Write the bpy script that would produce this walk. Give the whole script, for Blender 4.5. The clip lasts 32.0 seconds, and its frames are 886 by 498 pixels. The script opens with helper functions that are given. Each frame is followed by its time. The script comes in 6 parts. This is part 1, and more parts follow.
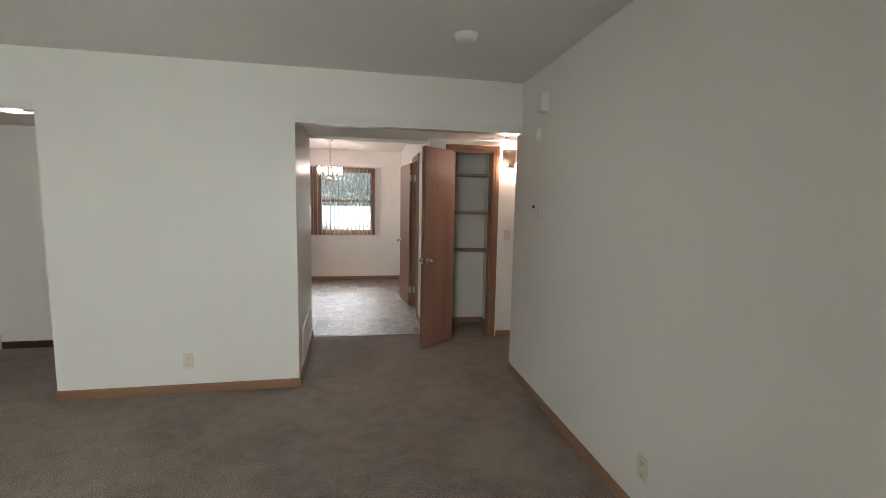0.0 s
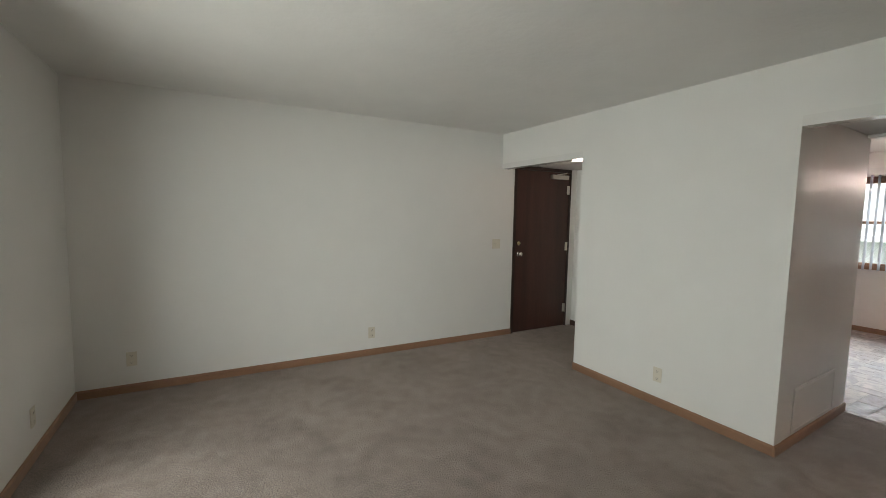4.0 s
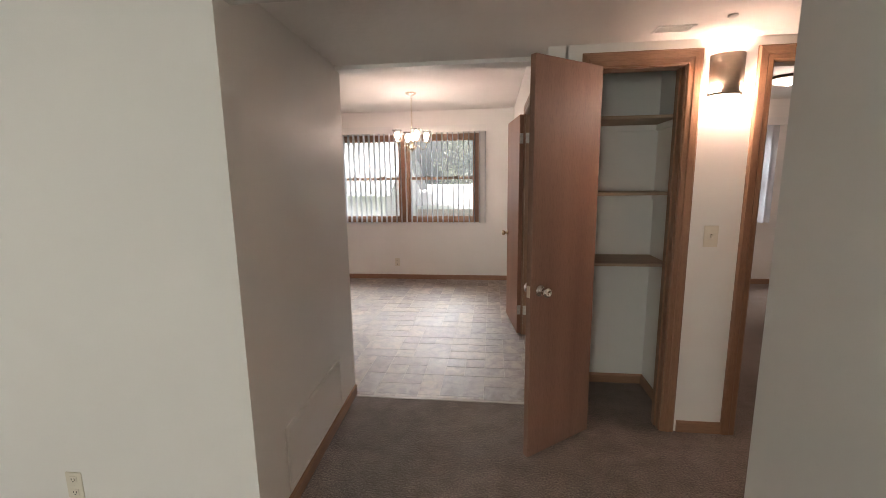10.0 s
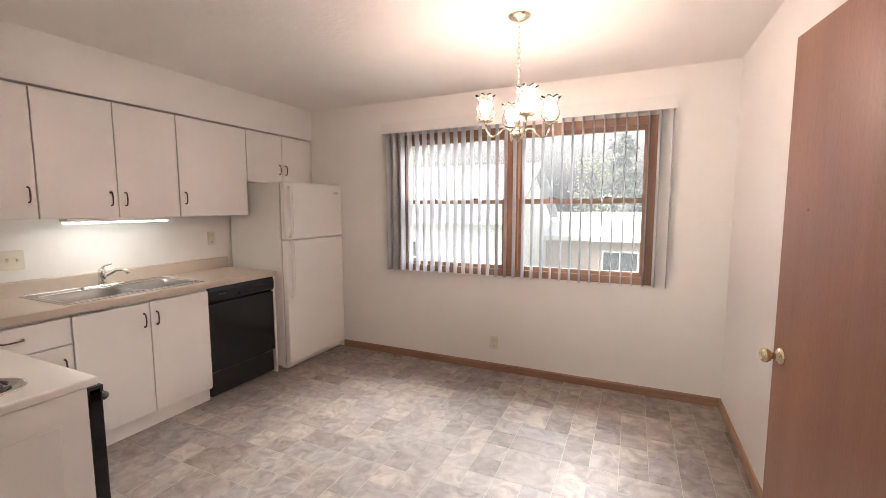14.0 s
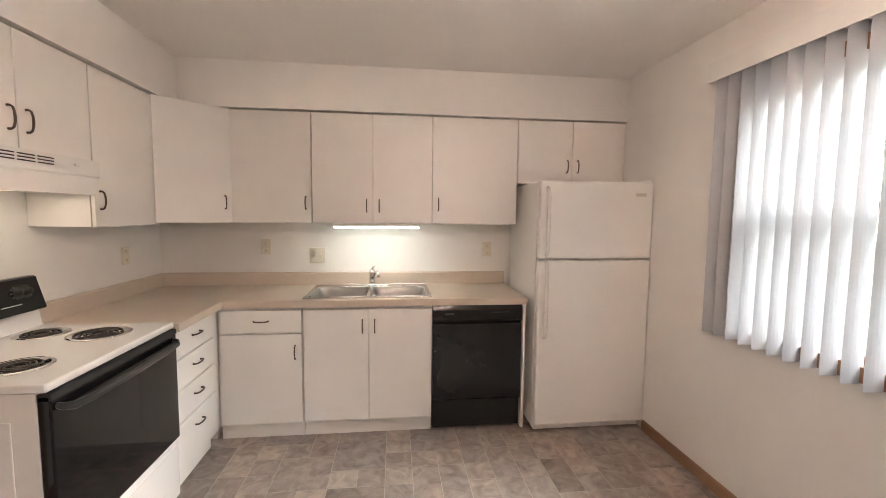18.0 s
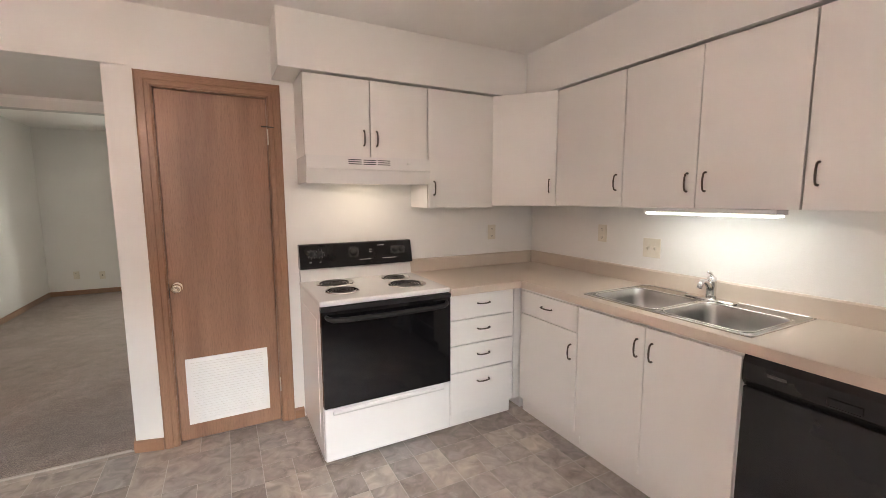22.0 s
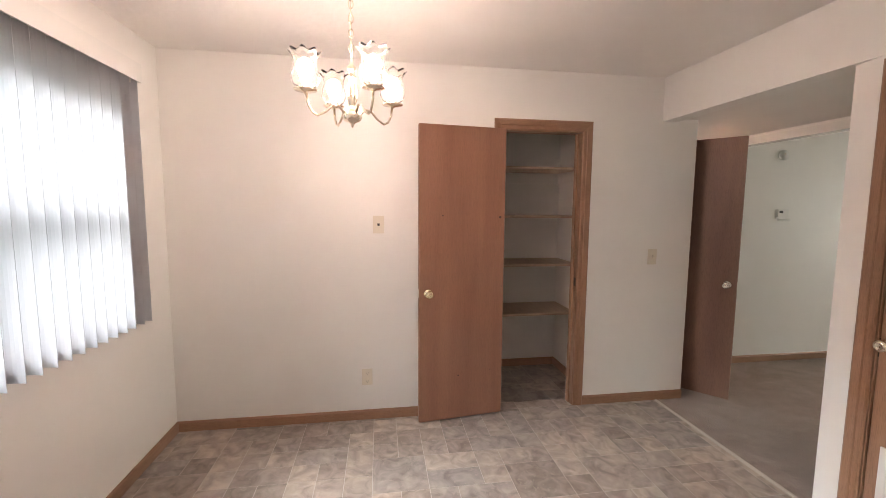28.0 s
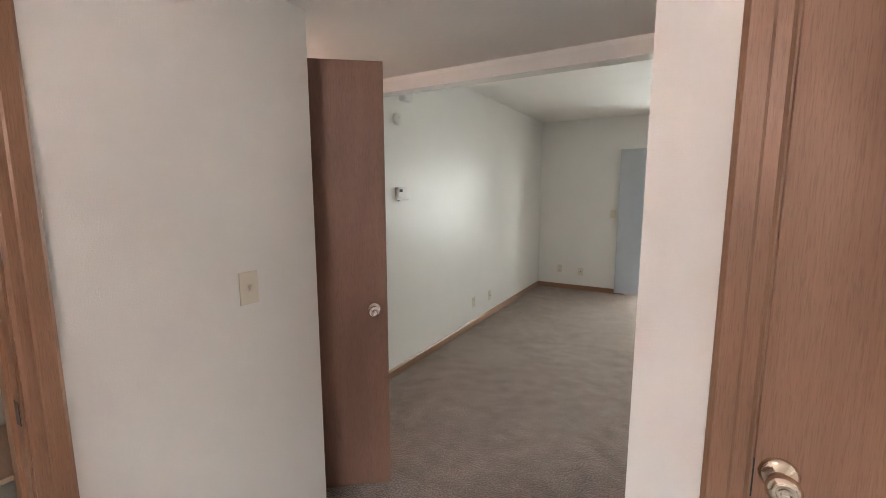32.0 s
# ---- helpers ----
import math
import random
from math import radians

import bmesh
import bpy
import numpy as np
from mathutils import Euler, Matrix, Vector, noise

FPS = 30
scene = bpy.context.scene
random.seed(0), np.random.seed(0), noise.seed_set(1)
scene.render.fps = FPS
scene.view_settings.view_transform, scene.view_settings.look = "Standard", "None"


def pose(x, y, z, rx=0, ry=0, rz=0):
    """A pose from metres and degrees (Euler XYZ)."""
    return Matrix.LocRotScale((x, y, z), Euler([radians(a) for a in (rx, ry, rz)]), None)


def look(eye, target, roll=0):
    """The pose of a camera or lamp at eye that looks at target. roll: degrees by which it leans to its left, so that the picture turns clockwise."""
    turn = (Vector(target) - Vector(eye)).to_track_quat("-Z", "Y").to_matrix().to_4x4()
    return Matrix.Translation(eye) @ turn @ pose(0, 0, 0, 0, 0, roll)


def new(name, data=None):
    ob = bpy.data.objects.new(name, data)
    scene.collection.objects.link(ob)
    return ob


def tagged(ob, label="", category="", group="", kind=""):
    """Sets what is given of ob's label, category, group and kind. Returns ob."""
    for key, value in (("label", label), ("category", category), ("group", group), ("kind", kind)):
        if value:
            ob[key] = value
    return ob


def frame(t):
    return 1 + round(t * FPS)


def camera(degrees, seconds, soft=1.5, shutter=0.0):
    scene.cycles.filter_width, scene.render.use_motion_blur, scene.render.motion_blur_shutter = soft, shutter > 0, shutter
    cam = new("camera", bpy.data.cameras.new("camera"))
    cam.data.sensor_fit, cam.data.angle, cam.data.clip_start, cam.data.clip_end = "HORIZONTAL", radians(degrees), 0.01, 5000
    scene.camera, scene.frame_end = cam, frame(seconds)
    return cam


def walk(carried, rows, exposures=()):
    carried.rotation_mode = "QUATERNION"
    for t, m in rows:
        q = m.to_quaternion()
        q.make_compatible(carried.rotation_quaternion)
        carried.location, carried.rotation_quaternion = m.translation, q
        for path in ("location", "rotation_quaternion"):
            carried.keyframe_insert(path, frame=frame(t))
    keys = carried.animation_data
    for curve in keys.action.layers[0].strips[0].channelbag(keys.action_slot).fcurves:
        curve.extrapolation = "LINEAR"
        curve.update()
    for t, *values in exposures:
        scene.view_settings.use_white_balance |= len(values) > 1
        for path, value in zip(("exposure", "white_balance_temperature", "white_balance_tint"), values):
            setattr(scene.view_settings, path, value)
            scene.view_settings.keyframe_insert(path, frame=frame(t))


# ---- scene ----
cam = camera(93.5, 32.0, soft=0.85)
PATH = [
    (0, (0.152, 0.188, 1.485), (0.516, 2.143, 1.269), 1.1),
    (0.5, (0.355, 0.318, 1.526), (0.433, 2.301, 1.282), 1.0),
    (1, (0.536, 0.387, 1.493), (0.28, 2.358, 1.271), 1.2),
    (1.5, (0.661, 0.408, 1.496), (0.093, 2.315, 1.292), 1.6),
    (2, (0.733, 0.382, 1.496), (-0.13, 2.178, 1.327), 2.3),
    (2.5, (0.79, 0.367, 1.478), (-0.333, 2.015, 1.335), 2.8),
    (3, (0.788, 0.378, 1.486), (-0.556, 1.852, 1.338), 2.9),
    (3.5, (0.802, 0.41, 1.504), (-0.751, 1.66, 1.342), 1.9),
    (4, (0.814, 0.447, 1.508), (-0.926, 1.419, 1.341), 1.1),
    (4.5, (0.809, 0.437, 1.502), (-1.038, 1.187, 1.343), 0.3),
    (6.5, (0.875, 0.515, 1.522), (-0.95, 1.304, 1.308), -0.9),
    (7, (0.914, 0.502, 1.476), (-0.719, 1.639, 1.275), -0.1),
    (7.5, (0.899, 0.611, 1.519), (-0.437, 2.082, 1.3), -0.4),
    (8, (0.861, 0.841, 1.499), (-0.118, 2.572, 1.29), -1.0),
    (8.5, (0.791, 1.118, 1.529), (0.168, 3.003, 1.291), -1.0),
    (9, (0.699, 1.454, 1.505), (0.35, 3.405, 1.243), -0.8),
    (9.5, (0.606, 1.819, 1.478), (0.365, 3.781, 1.174), -1.1),
    (10, (0.521, 2.213, 1.473), (0.286, 4.173, 1.147), -0.8),
    (10.5, (0.417, 2.614, 1.463), (0.192, 4.577, 1.152), -0.2),
    (11, (0.336, 3.013, 1.457), (0.127, 4.984, 1.183), 0.1),
    (11.5, (0.278, 3.412, 1.467), (0.133, 5.391, 1.216), 0.2),
    (12, (0.191, 3.767, 1.467), (0.101, 5.749, 1.218), 0.4),
    (12.5, (0.167, 4.063, 1.464), (0.001, 6.04, 1.212), 0.2),
    (13, (0.163, 4.335, 1.455), (-0.203, 6.285, 1.204), -0.2),
    (13.5, (0.178, 4.588, 1.442), (-0.407, 6.488, 1.221), -0.4),
    (14, (0.184, 4.815, 1.45), (-0.643, 6.626, 1.254), -0.1),
    (14.5, (0.188, 4.964, 1.438), (-0.865, 6.655, 1.257), 0.3),
    (15, (0.294, 5.16, 1.453), (-1.029, 6.65, 1.273), 0.7),
    (15.5, (0.312, 5.391, 1.441), (-1.209, 6.679, 1.269), 1.0),
    (17.5, (0.122, 6.378, 1.456), (-1.817, 6.84, 1.286), 0.4),
    (18, (0.029, 6.605, 1.456), (-1.951, 6.835, 1.292), 0.6),
    (18.5, (-0.026, 6.868, 1.455), (-2.018, 6.825, 1.283), 0.3),
    (19, (-0.021, 7.078, 1.444), (-1.982, 6.728, 1.27), 0.7),
    (19.5, (-0.01, 7.265, 1.427), (-1.895, 6.622, 1.247), 1.1),
    (20, (-0.078, 7.483, 1.421), (-1.847, 6.569, 1.227), 0.8),
    (20.5, (-0.201, 7.638, 1.419), (-1.813, 6.473, 1.208), 0.5),
    (21, (-0.388, 7.703, 1.409), (-1.819, 6.324, 1.18), 0.3),
    (21.5, (-0.647, 7.703, 1.447), (-1.844, 6.12, 1.202), 0.2),
    (22, (-0.948, 7.659, 1.438), (-1.872, 5.901, 1.2), -0.2),
    (22.5, (-1.2, 7.596, 1.412), (-1.843, 5.714, 1.201), 0.1),
    (23, (-1.43, 7.499, 1.437), (-1.754, 5.537, 1.226), 0.9),
    (23.5, (-1.625, 7.437, 1.449), (-1.558, 5.45, 1.228), 2.0),
    (24, (-1.76, 7.432, 1.428), (-1.345, 5.486, 1.229), 3.1),
    (24.5, (-1.845, 7.408, 1.408), (-1.128, 5.55, 1.227), 3.4),
    (25, (-1.877, 7.374, 1.453), (-0.878, 5.653, 1.245), 2.9),
    (25.5, (-1.883, 7.204, 1.484), (-0.585, 5.701, 1.245), 2.3),
    (26, (-1.876, 7.062, 1.497), (-0.317, 5.836, 1.244), 1.4),
    (26.5, (-1.894, 7.047, 1.494), (-0.157, 6.084, 1.255), 1.0),
    (28.5, (-2.092, 6.897, 1.503), (-0.112, 6.705, 1.291), 0.5),
    (29, (-2.094, 6.82, 1.519), (-0.114, 6.658, 1.291), 0.6),
    (29.5, (-1.951, 6.744, 1.499), (0.001, 6.378, 1.262), 0.6),
    (30, (-1.701, 6.665, 1.5), (0.146, 5.938, 1.257), 0.4),
    (30.5, (-1.413, 6.508, 1.495), (0.26, 5.444, 1.235), 0.4),
    (31, (-1.089, 6.323, 1.467), (0.397, 5.006, 1.224), 0.0),
    (31.5, (-0.783, 6.107, 1.47), (0.462, 4.564, 1.206), 0.1),
    (32, (-0.505, 5.817, 1.47), (0.487, 4.102, 1.195), -0.1),
]
walk(cam, [(t, look(eye, target, roll)) for t, eye, target, roll in PATH], [(0.0, 2.42, 6600, 11), (2.0, 2.42, 6500, 10), (8.0, 2.42, 6550, 11), (9.0, 2.45, 6850, 13), (10.0, 2.52, 7000, 15), (11.0, 3.02, 7000, 16), (12.5, 3.02, 6900, 17), (14.5, 2.97, 7100, 16), (17.0, 3.1, 7250, 13), (20.0, 3.08, 6950, 13), (26.0, 3.05, 6800, 15), (29.0, 2.87, 7200, 16), (30.0, 2.95, 6950, 14), (31.0, 3.16, 6450, 12), (32.0, 3.2, 6450, 12)])

# ---- world, sun, large lights ----
world = bpy.data.worlds.new("sky")
scene.world = world
world.use_nodes = True
wn = world.node_tree
sky = wn.nodes.new("ShaderNodeTexSky")
sky.sky_type = "NISHITA"
sky.sun_disc = False
sky.sun_elevation, sky.sun_rotation = radians(50), radians(225)
sky.air_density, sky.dust_density = 1.0, 9.0
wn.nodes["Background"].inputs[1].default_value = 0.055
veil = wn.nodes.new("ShaderNodeHueSaturation")        # thin high cloud takes the blue out of the sky
veil.inputs["Saturation"].default_value = 0.12
wn.links.new(sky.outputs[0], veil.inputs["Color"])
wn.links.new(veil.outputs[0], wn.nodes["Background"].inputs[0])


def lamp(name, kind, m, energy, color=(1, 1, 1), size=0.1, size_y=None, shape=None, spread=None):
    d = bpy.data.lights.new(name, kind)
    d.energy, d.color = energy, color
    if kind == "AREA":
        d.shape = shape or "RECTANGLE"
        d.size = size
        if size_y:
            d.size_y = size_y
        if spread:
            d.spread = spread
    elif kind == "SUN":
        d.angle = size
    else:
        d.shadow_soft_size = size
    ob = new(name, d)
    ob.matrix_world = m
    return ob


# hazy daylight from the south-west, behind thin cloud
lamp("sun", "SUN", look((0, 0, 0), (0.6, 0.6, -1.0)), 1.0, (1.0, 0.97, 0.92), radians(12))
DAY = (0.85, 0.935, 1.0)
WARM = (1.0, 0.76, 0.66)
# sky light entering by the openings
lamp("daylight_kitchen_window", "AREA", look((-0.76, 11.9, 4.9), (-0.76, 8.3, 1.4)), 192, DAY, 3.4, 3.8)
lamp("daylight_patio_door", "AREA", look((-0.48, -1.16, 1.36), (-0.74, -0.36, 1.25)), 10.2, (0.93, 1.0, 0.95), 1.5, 1.45)
lamp("daylight_bedroom_window", "AREA", look((3.5, 9.3, 3.0), (3.5, 7.2, 0.9)), 28, DAY, 1.2, 1.2)


# ---- materials ----
def material(name, base, rough=0.6, metal=0.0, var=0.06, scale=6.0, fine=0.0, fine_scale=120.0, bump=0.0, bump_scale=150.0,
             coat=0.0, stretch=(1, 1, 1), tint=None, trans=0.0, ior=1.45, spread=0.0, spec=0.5):
    """Painted or moulded surface: base colour with a broad and a fine variation, and a fine relief."""
    m = bpy.data.materials.new(name)
    m.use_nodes = True
    nt = m.node_tree
    b = nt.nodes["Principled BSDF"]
    b.inputs["Roughness"].default_value = rough
    b.inputs["Metallic"].default_value = metal
    b.inputs["Coat Weight"].default_value = coat
    b.inputs["Coat Roughness"].default_value = 0.08
    b.inputs["IOR"].default_value = ior
    b.inputs["Transmission Weight"].default_value = trans
    b.inputs["Specular IOR Level"].default_value = spec
    co = nt.nodes.new("ShaderNodeTexCoord")
    mp = nt.nodes.new("ShaderNodeMapping")
    mp.inputs["Scale"].default_value = stretch
    nt.links.new(co.outputs["Object"], mp.inputs[0])
    n1 = nt.nodes.new("ShaderNodeTexNoise")
    n1.inputs["Scale"].default_value = scale
    n1.inputs["Detail"].default_value = 5
    nt.links.new(mp.outputs[0], n1.inputs["Vector"])
    r1 = nt.nodes.new("ShaderNodeValToRGB")
    r1.color_ramp.elements[0].position, r1.color_ramp.elements[1].position = 0.3, 0.7
    lo = [c * (1 - var) for c in base]
    hi = [min(1, c * (1 + var)) for c in base]
    if tint:
        lo = [c * (1 - var) for c in tint]
    r1.color_ramp.elements[0].color = (*lo, 1)
    r1.color_ramp.elements[1].color = (*hi, 1)
    nt.links.new(n1.outputs[0], r1.inputs[0])
    col = r1.outputs[0]
    if fine or bump:
        n2 = nt.nodes.new("ShaderNodeTexNoise")
        n2.inputs["Scale"].default_value = fine_scale
        n2.inputs["Detail"].default_value = 4
        nt.links.new(mp.outputs[0], n2.inputs["Vector"])
    if fine:
        mx = nt.nodes.new("ShaderNodeMix")
        mx.data_type, mx.blend_type = "RGBA", "MULTIPLY"
        mr = nt.nodes.new("ShaderNodeMapRange")
        mr.inputs[1].default_value, mr.inputs[2].default_value = 0.3, 0.7
        mr.inputs[3].default_value, mr.inputs[4].default_value = 1 - fine, 1.0
        nt.links.new(n2.outputs[0], mr.inputs[0])
        mx.inputs[0].default_value = 1
        nt.links.new(col, mx.inputs[6])
        nt.links.new(mr.outputs[0], mx.inputs[7])
        col = mx.outputs[2]
    if spread:
        oi = nt.nodes.new("ShaderNodeObjectInfo")
        mr = nt.nodes.new("ShaderNodeMapRange")
        mr.inputs[3].default_value, mr.inputs[4].default_value = 1 - spread, 1 + spread
        nt.links.new(oi.outputs["Random"], mr.inputs[0])
        mx = nt.nodes.new("ShaderNodeMix")
        mx.data_type, mx.blend_type = "RGBA", "MULTIPLY"
        mx.inputs[0].default_value = 1
        nt.links.new(col, mx.inputs[6])
        nt.links.new(mr.outputs[0], mx.inputs[7])
        col = mx.outputs[2]
    nt.links.new(col, b.inputs["Base Color"])
    if bump:
        n3 = nt.nodes.new("ShaderNodeTexNoise")
        n3.inputs["Scale"].default_value = bump_scale
        n3.inputs["Detail"].default_value = 3
        nt.links.new(mp.outputs[0], n3.inputs["Vector"])
        bp = nt.nodes.new("ShaderNodeBump")
        bp.inputs["Strength"].default_value = bump
        bp.inputs["Distance"].default_value = 0.01
        nt.links.new(n3.outputs[0], bp.inputs["Height"])
        nt.links.new(bp.outputs[0], b.inputs["Normal"])
    return m


def wood(name, dark, light, rough=0.4, axis=2, scale=1.0, spread=0.1, bands=0.7, flecks=0.2):
    """Stained veneer: long grain along one axis, broad figure and fine pores."""
    m = bpy.data.materials.new(name)
    m.use_nodes = True
    nt = m.node_tree
    b = nt.nodes["Principled BSDF"]
    b.inputs["Roughness"].default_value = rough
    co = nt.nodes.new("ShaderNodeTexCoord")
    oi = nt.nodes.new("ShaderNodeObjectInfo")
    off = nt.nodes.new("ShaderNodeVectorMath")
    off.operation = "ADD"
    mul = nt.nodes.new("ShaderNodeMath")
    mul.operation = "MULTIPLY"
    mul.inputs[1].default_value = 13.0
    nt.links.new(oi.outputs["Random"], mul.inputs[0])
    nt.links.new(co.outputs["Object"], off.inputs[0])
    nt.links.new(mul.outputs[0], off.inputs[1])

    def noise_at(st, sc, det):
        mp = nt.nodes.new("ShaderNodeMapping")
        mp.inputs["Scale"].default_value = st
        nt.links.new(off.outputs[0], mp.inputs[0])
        n = nt.nodes.new("ShaderNodeTexNoise")
        n.inputs["Scale"].default_value = sc
        n.inputs["Detail"].default_value = det
        n.inputs["Distortion"].default_value = 0.4
        nt.links.new(mp.outputs[0], n.inputs["Vector"])
        return n.outputs[0]

    s1 = [7.0, 7.0, 7.0]
    s1[axis] = 0.55
    s2 = [150.0, 150.0, 150.0]
    s2[axis] = 4.0
    a = noise_at(s1, scale, 4)
    c = noise_at(s2, scale * 2.2, 3)
    mix = nt.nodes.new("ShaderNodeMix")
    mix.inputs[0].default_value = 1 - bands
    nt.links.new(a, mix.inputs[2])
    nt.links.new(c, mix.inputs[3])
    ramp = nt.nodes.new("ShaderNodeValToRGB")
    ramp.color_ramp.elements[0].position, ramp.color_ramp.elements[1].position = 0.33, 0.66
    ramp.color_ramp.elements[0].color = (*dark, 1)
    ramp.color_ramp.elements[1].color = (*light, 1)
    nt.links.new(mix.outputs[0], ramp.inputs[0])
    mr = nt.nodes.new("ShaderNodeMapRange")
    mr.inputs[3].default_value, mr.inputs[4].default_value = 1 - spread, 1 + spread
    nt.links.new(oi.outputs["Random"], mr.inputs[0])
    s3 = [230.0, 230.0, 230.0]
    s3[axis] = 14.0
    fl = nt.nodes.new("ShaderNodeMapRange")          # short dark pores along the grain
    fl.inputs[1].default_value, fl.inputs[2].default_value = 0.50, 0.68
    fl.inputs[3].default_value, fl.inputs[4].default_value = 1.06, 1.06 - flecks
    nt.links.new(noise_at(s3, 2.0, 2), fl.inputs[0])
    both = nt.nodes.new("ShaderNodeMath")
    both.operation = "MULTIPLY"
    nt.links.new(mr.outputs[0], both.inputs[0])
    nt.links.new(fl.outputs[0], both.inputs[1])
    mx = nt.nodes.new("ShaderNodeMix")
    mx.data_type, mx.blend_type = "RGBA", "MULTIPLY"
    mx.inputs[0].default_value = 1
    nt.links.new(ramp.outputs[0], mx.inputs[6])
    nt.links.new(both.outputs[0], mx.inputs[7])
    nt.links.new(mx.outputs[2], b.inputs["Base Color"])
    bp = nt.nodes.new("ShaderNodeBump")
    bp.inputs["Strength"].default_value = 0.08
    bp.inputs["Distance"].default_value = 0.003
    nt.links.new(c, bp.inputs["Height"])
    nt.links.new(bp.outputs[0], b.inputs["Normal"])
    return m


def glow(name, color, strength):
    m = bpy.data.materials.new(name)
    m.use_nodes = True
    nt = m.node_tree
    b = nt.nodes["Principled BSDF"]
    b.inputs["Base Color"].default_value = (*color, 1)
    b.inputs["Emission Color"].default_value = (*color, 1)
    b.inputs["Emission Strength"].default_value = strength
    b.inputs["Roughness"].default_value = 0.4
    return m


def pane_glass(name, rough=0.0):
    m = bpy.data.materials.new(name)
    m.use_nodes = True
    b = m.node_tree.nodes["Principled BSDF"]
    b.inputs["Base Color"].default_value = (0.97, 0.98, 0.98, 1)
    b.inputs["Transmission Weight"].default_value = 1.0
    b.inputs["Roughness"].default_value = rough
    b.inputs["IOR"].default_value = 1.2
    return m


def carpet_material(name, c0, c1):
    """Cut-pile carpet: trodden patches, fine yarn speckle and pile relief."""
    m = bpy.data.materials.new(name)
    m.use_nodes = True
    nt = m.node_tree
    b = nt.nodes["Principled BSDF"]
    b.inputs["Roughness"].default_value = 0.95
    b.inputs["Specular IOR Level"].default_value = 0.15
    b.inputs["Sheen Weight"].default_value = 0.6
    b.inputs["Sheen Tint"].default_value = (0.75, 0.62, 0.55, 1)
    b.inputs["Sheen Roughness"].default_value = 0.45
    co = nt.nodes.new("ShaderNodeTexCoord")

    def nz(sc, det, dist=0.0):
        n = nt.nodes.new("ShaderNodeTexNoise")
        n.inputs["Scale"].default_value = sc
        n.inputs["Detail"].default_value = det
        n.inputs["Distortion"].default_value = dist
        nt.links.new(co.outputs["Object"], n.inputs["Vector"])
        return n.outputs[0]

    a, d, f = nz(1.3, 4, 0.8), nz(9, 5), nz(110, 6)
    mix = nt.nodes.new("ShaderNodeMix")
    mix.inputs[0].default_value = 0.5
    nt.links.new(a, mix.inputs[2])
    nt.links.new(d, mix.inputs[3])
    ramp = nt.nodes.new("ShaderNodeValToRGB")
    ramp.color_ramp.elements[0].position, ramp.color_ramp.elements[1].position = 0.38, 0.60
    ramp.color_ramp.elements[0].color = (*c0, 1)
    ramp.color_ramp.elements[1].color = (*c1, 1)
    nt.links.new(mix.outputs[0], ramp.inputs[0])
    mr = nt.nodes.new("ShaderNodeMapRange")
    mr.inputs[1].default_value, mr.inputs[2].default_value = 0.3, 0.7
    mr.inputs[3].default_value, mr.inputs[4].default_value = 0.42, 1.5
    nt.links.new(f, mr.inputs[0])
    mx = nt.nodes.new("ShaderNodeMix")
    mx.data_type, mx.blend_type = "RGBA", "MULTIPLY"
    mx.inputs[0].default_value = 1
    nt.links.new(ramp.outputs[0], mx.inputs[6])
    nt.links.new(mr.outputs[0], mx.inputs[7])
    nt.links.new(mx.outputs[2], b.inputs["Base Color"])
    bp = nt.nodes.new("ShaderNodeBump")
    bp.inputs["Strength"].default_value = 0.85
    bp.inputs["Distance"].default_value = 0.012
    nt.links.new(f, bp.inputs["Height"])
    bp2 = nt.nodes.new("ShaderNodeBump")
    bp2.inputs["Strength"].default_value = 0.32
    bp2.inputs["Distance"].default_value = 0.03
    nt.links.new(d, bp2.inputs["Height"])
    nt.links.new(bp.outputs[0], bp2.inputs["Normal"])
    nt.links.new(bp2.outputs[0], b.inputs["Normal"])
    return m


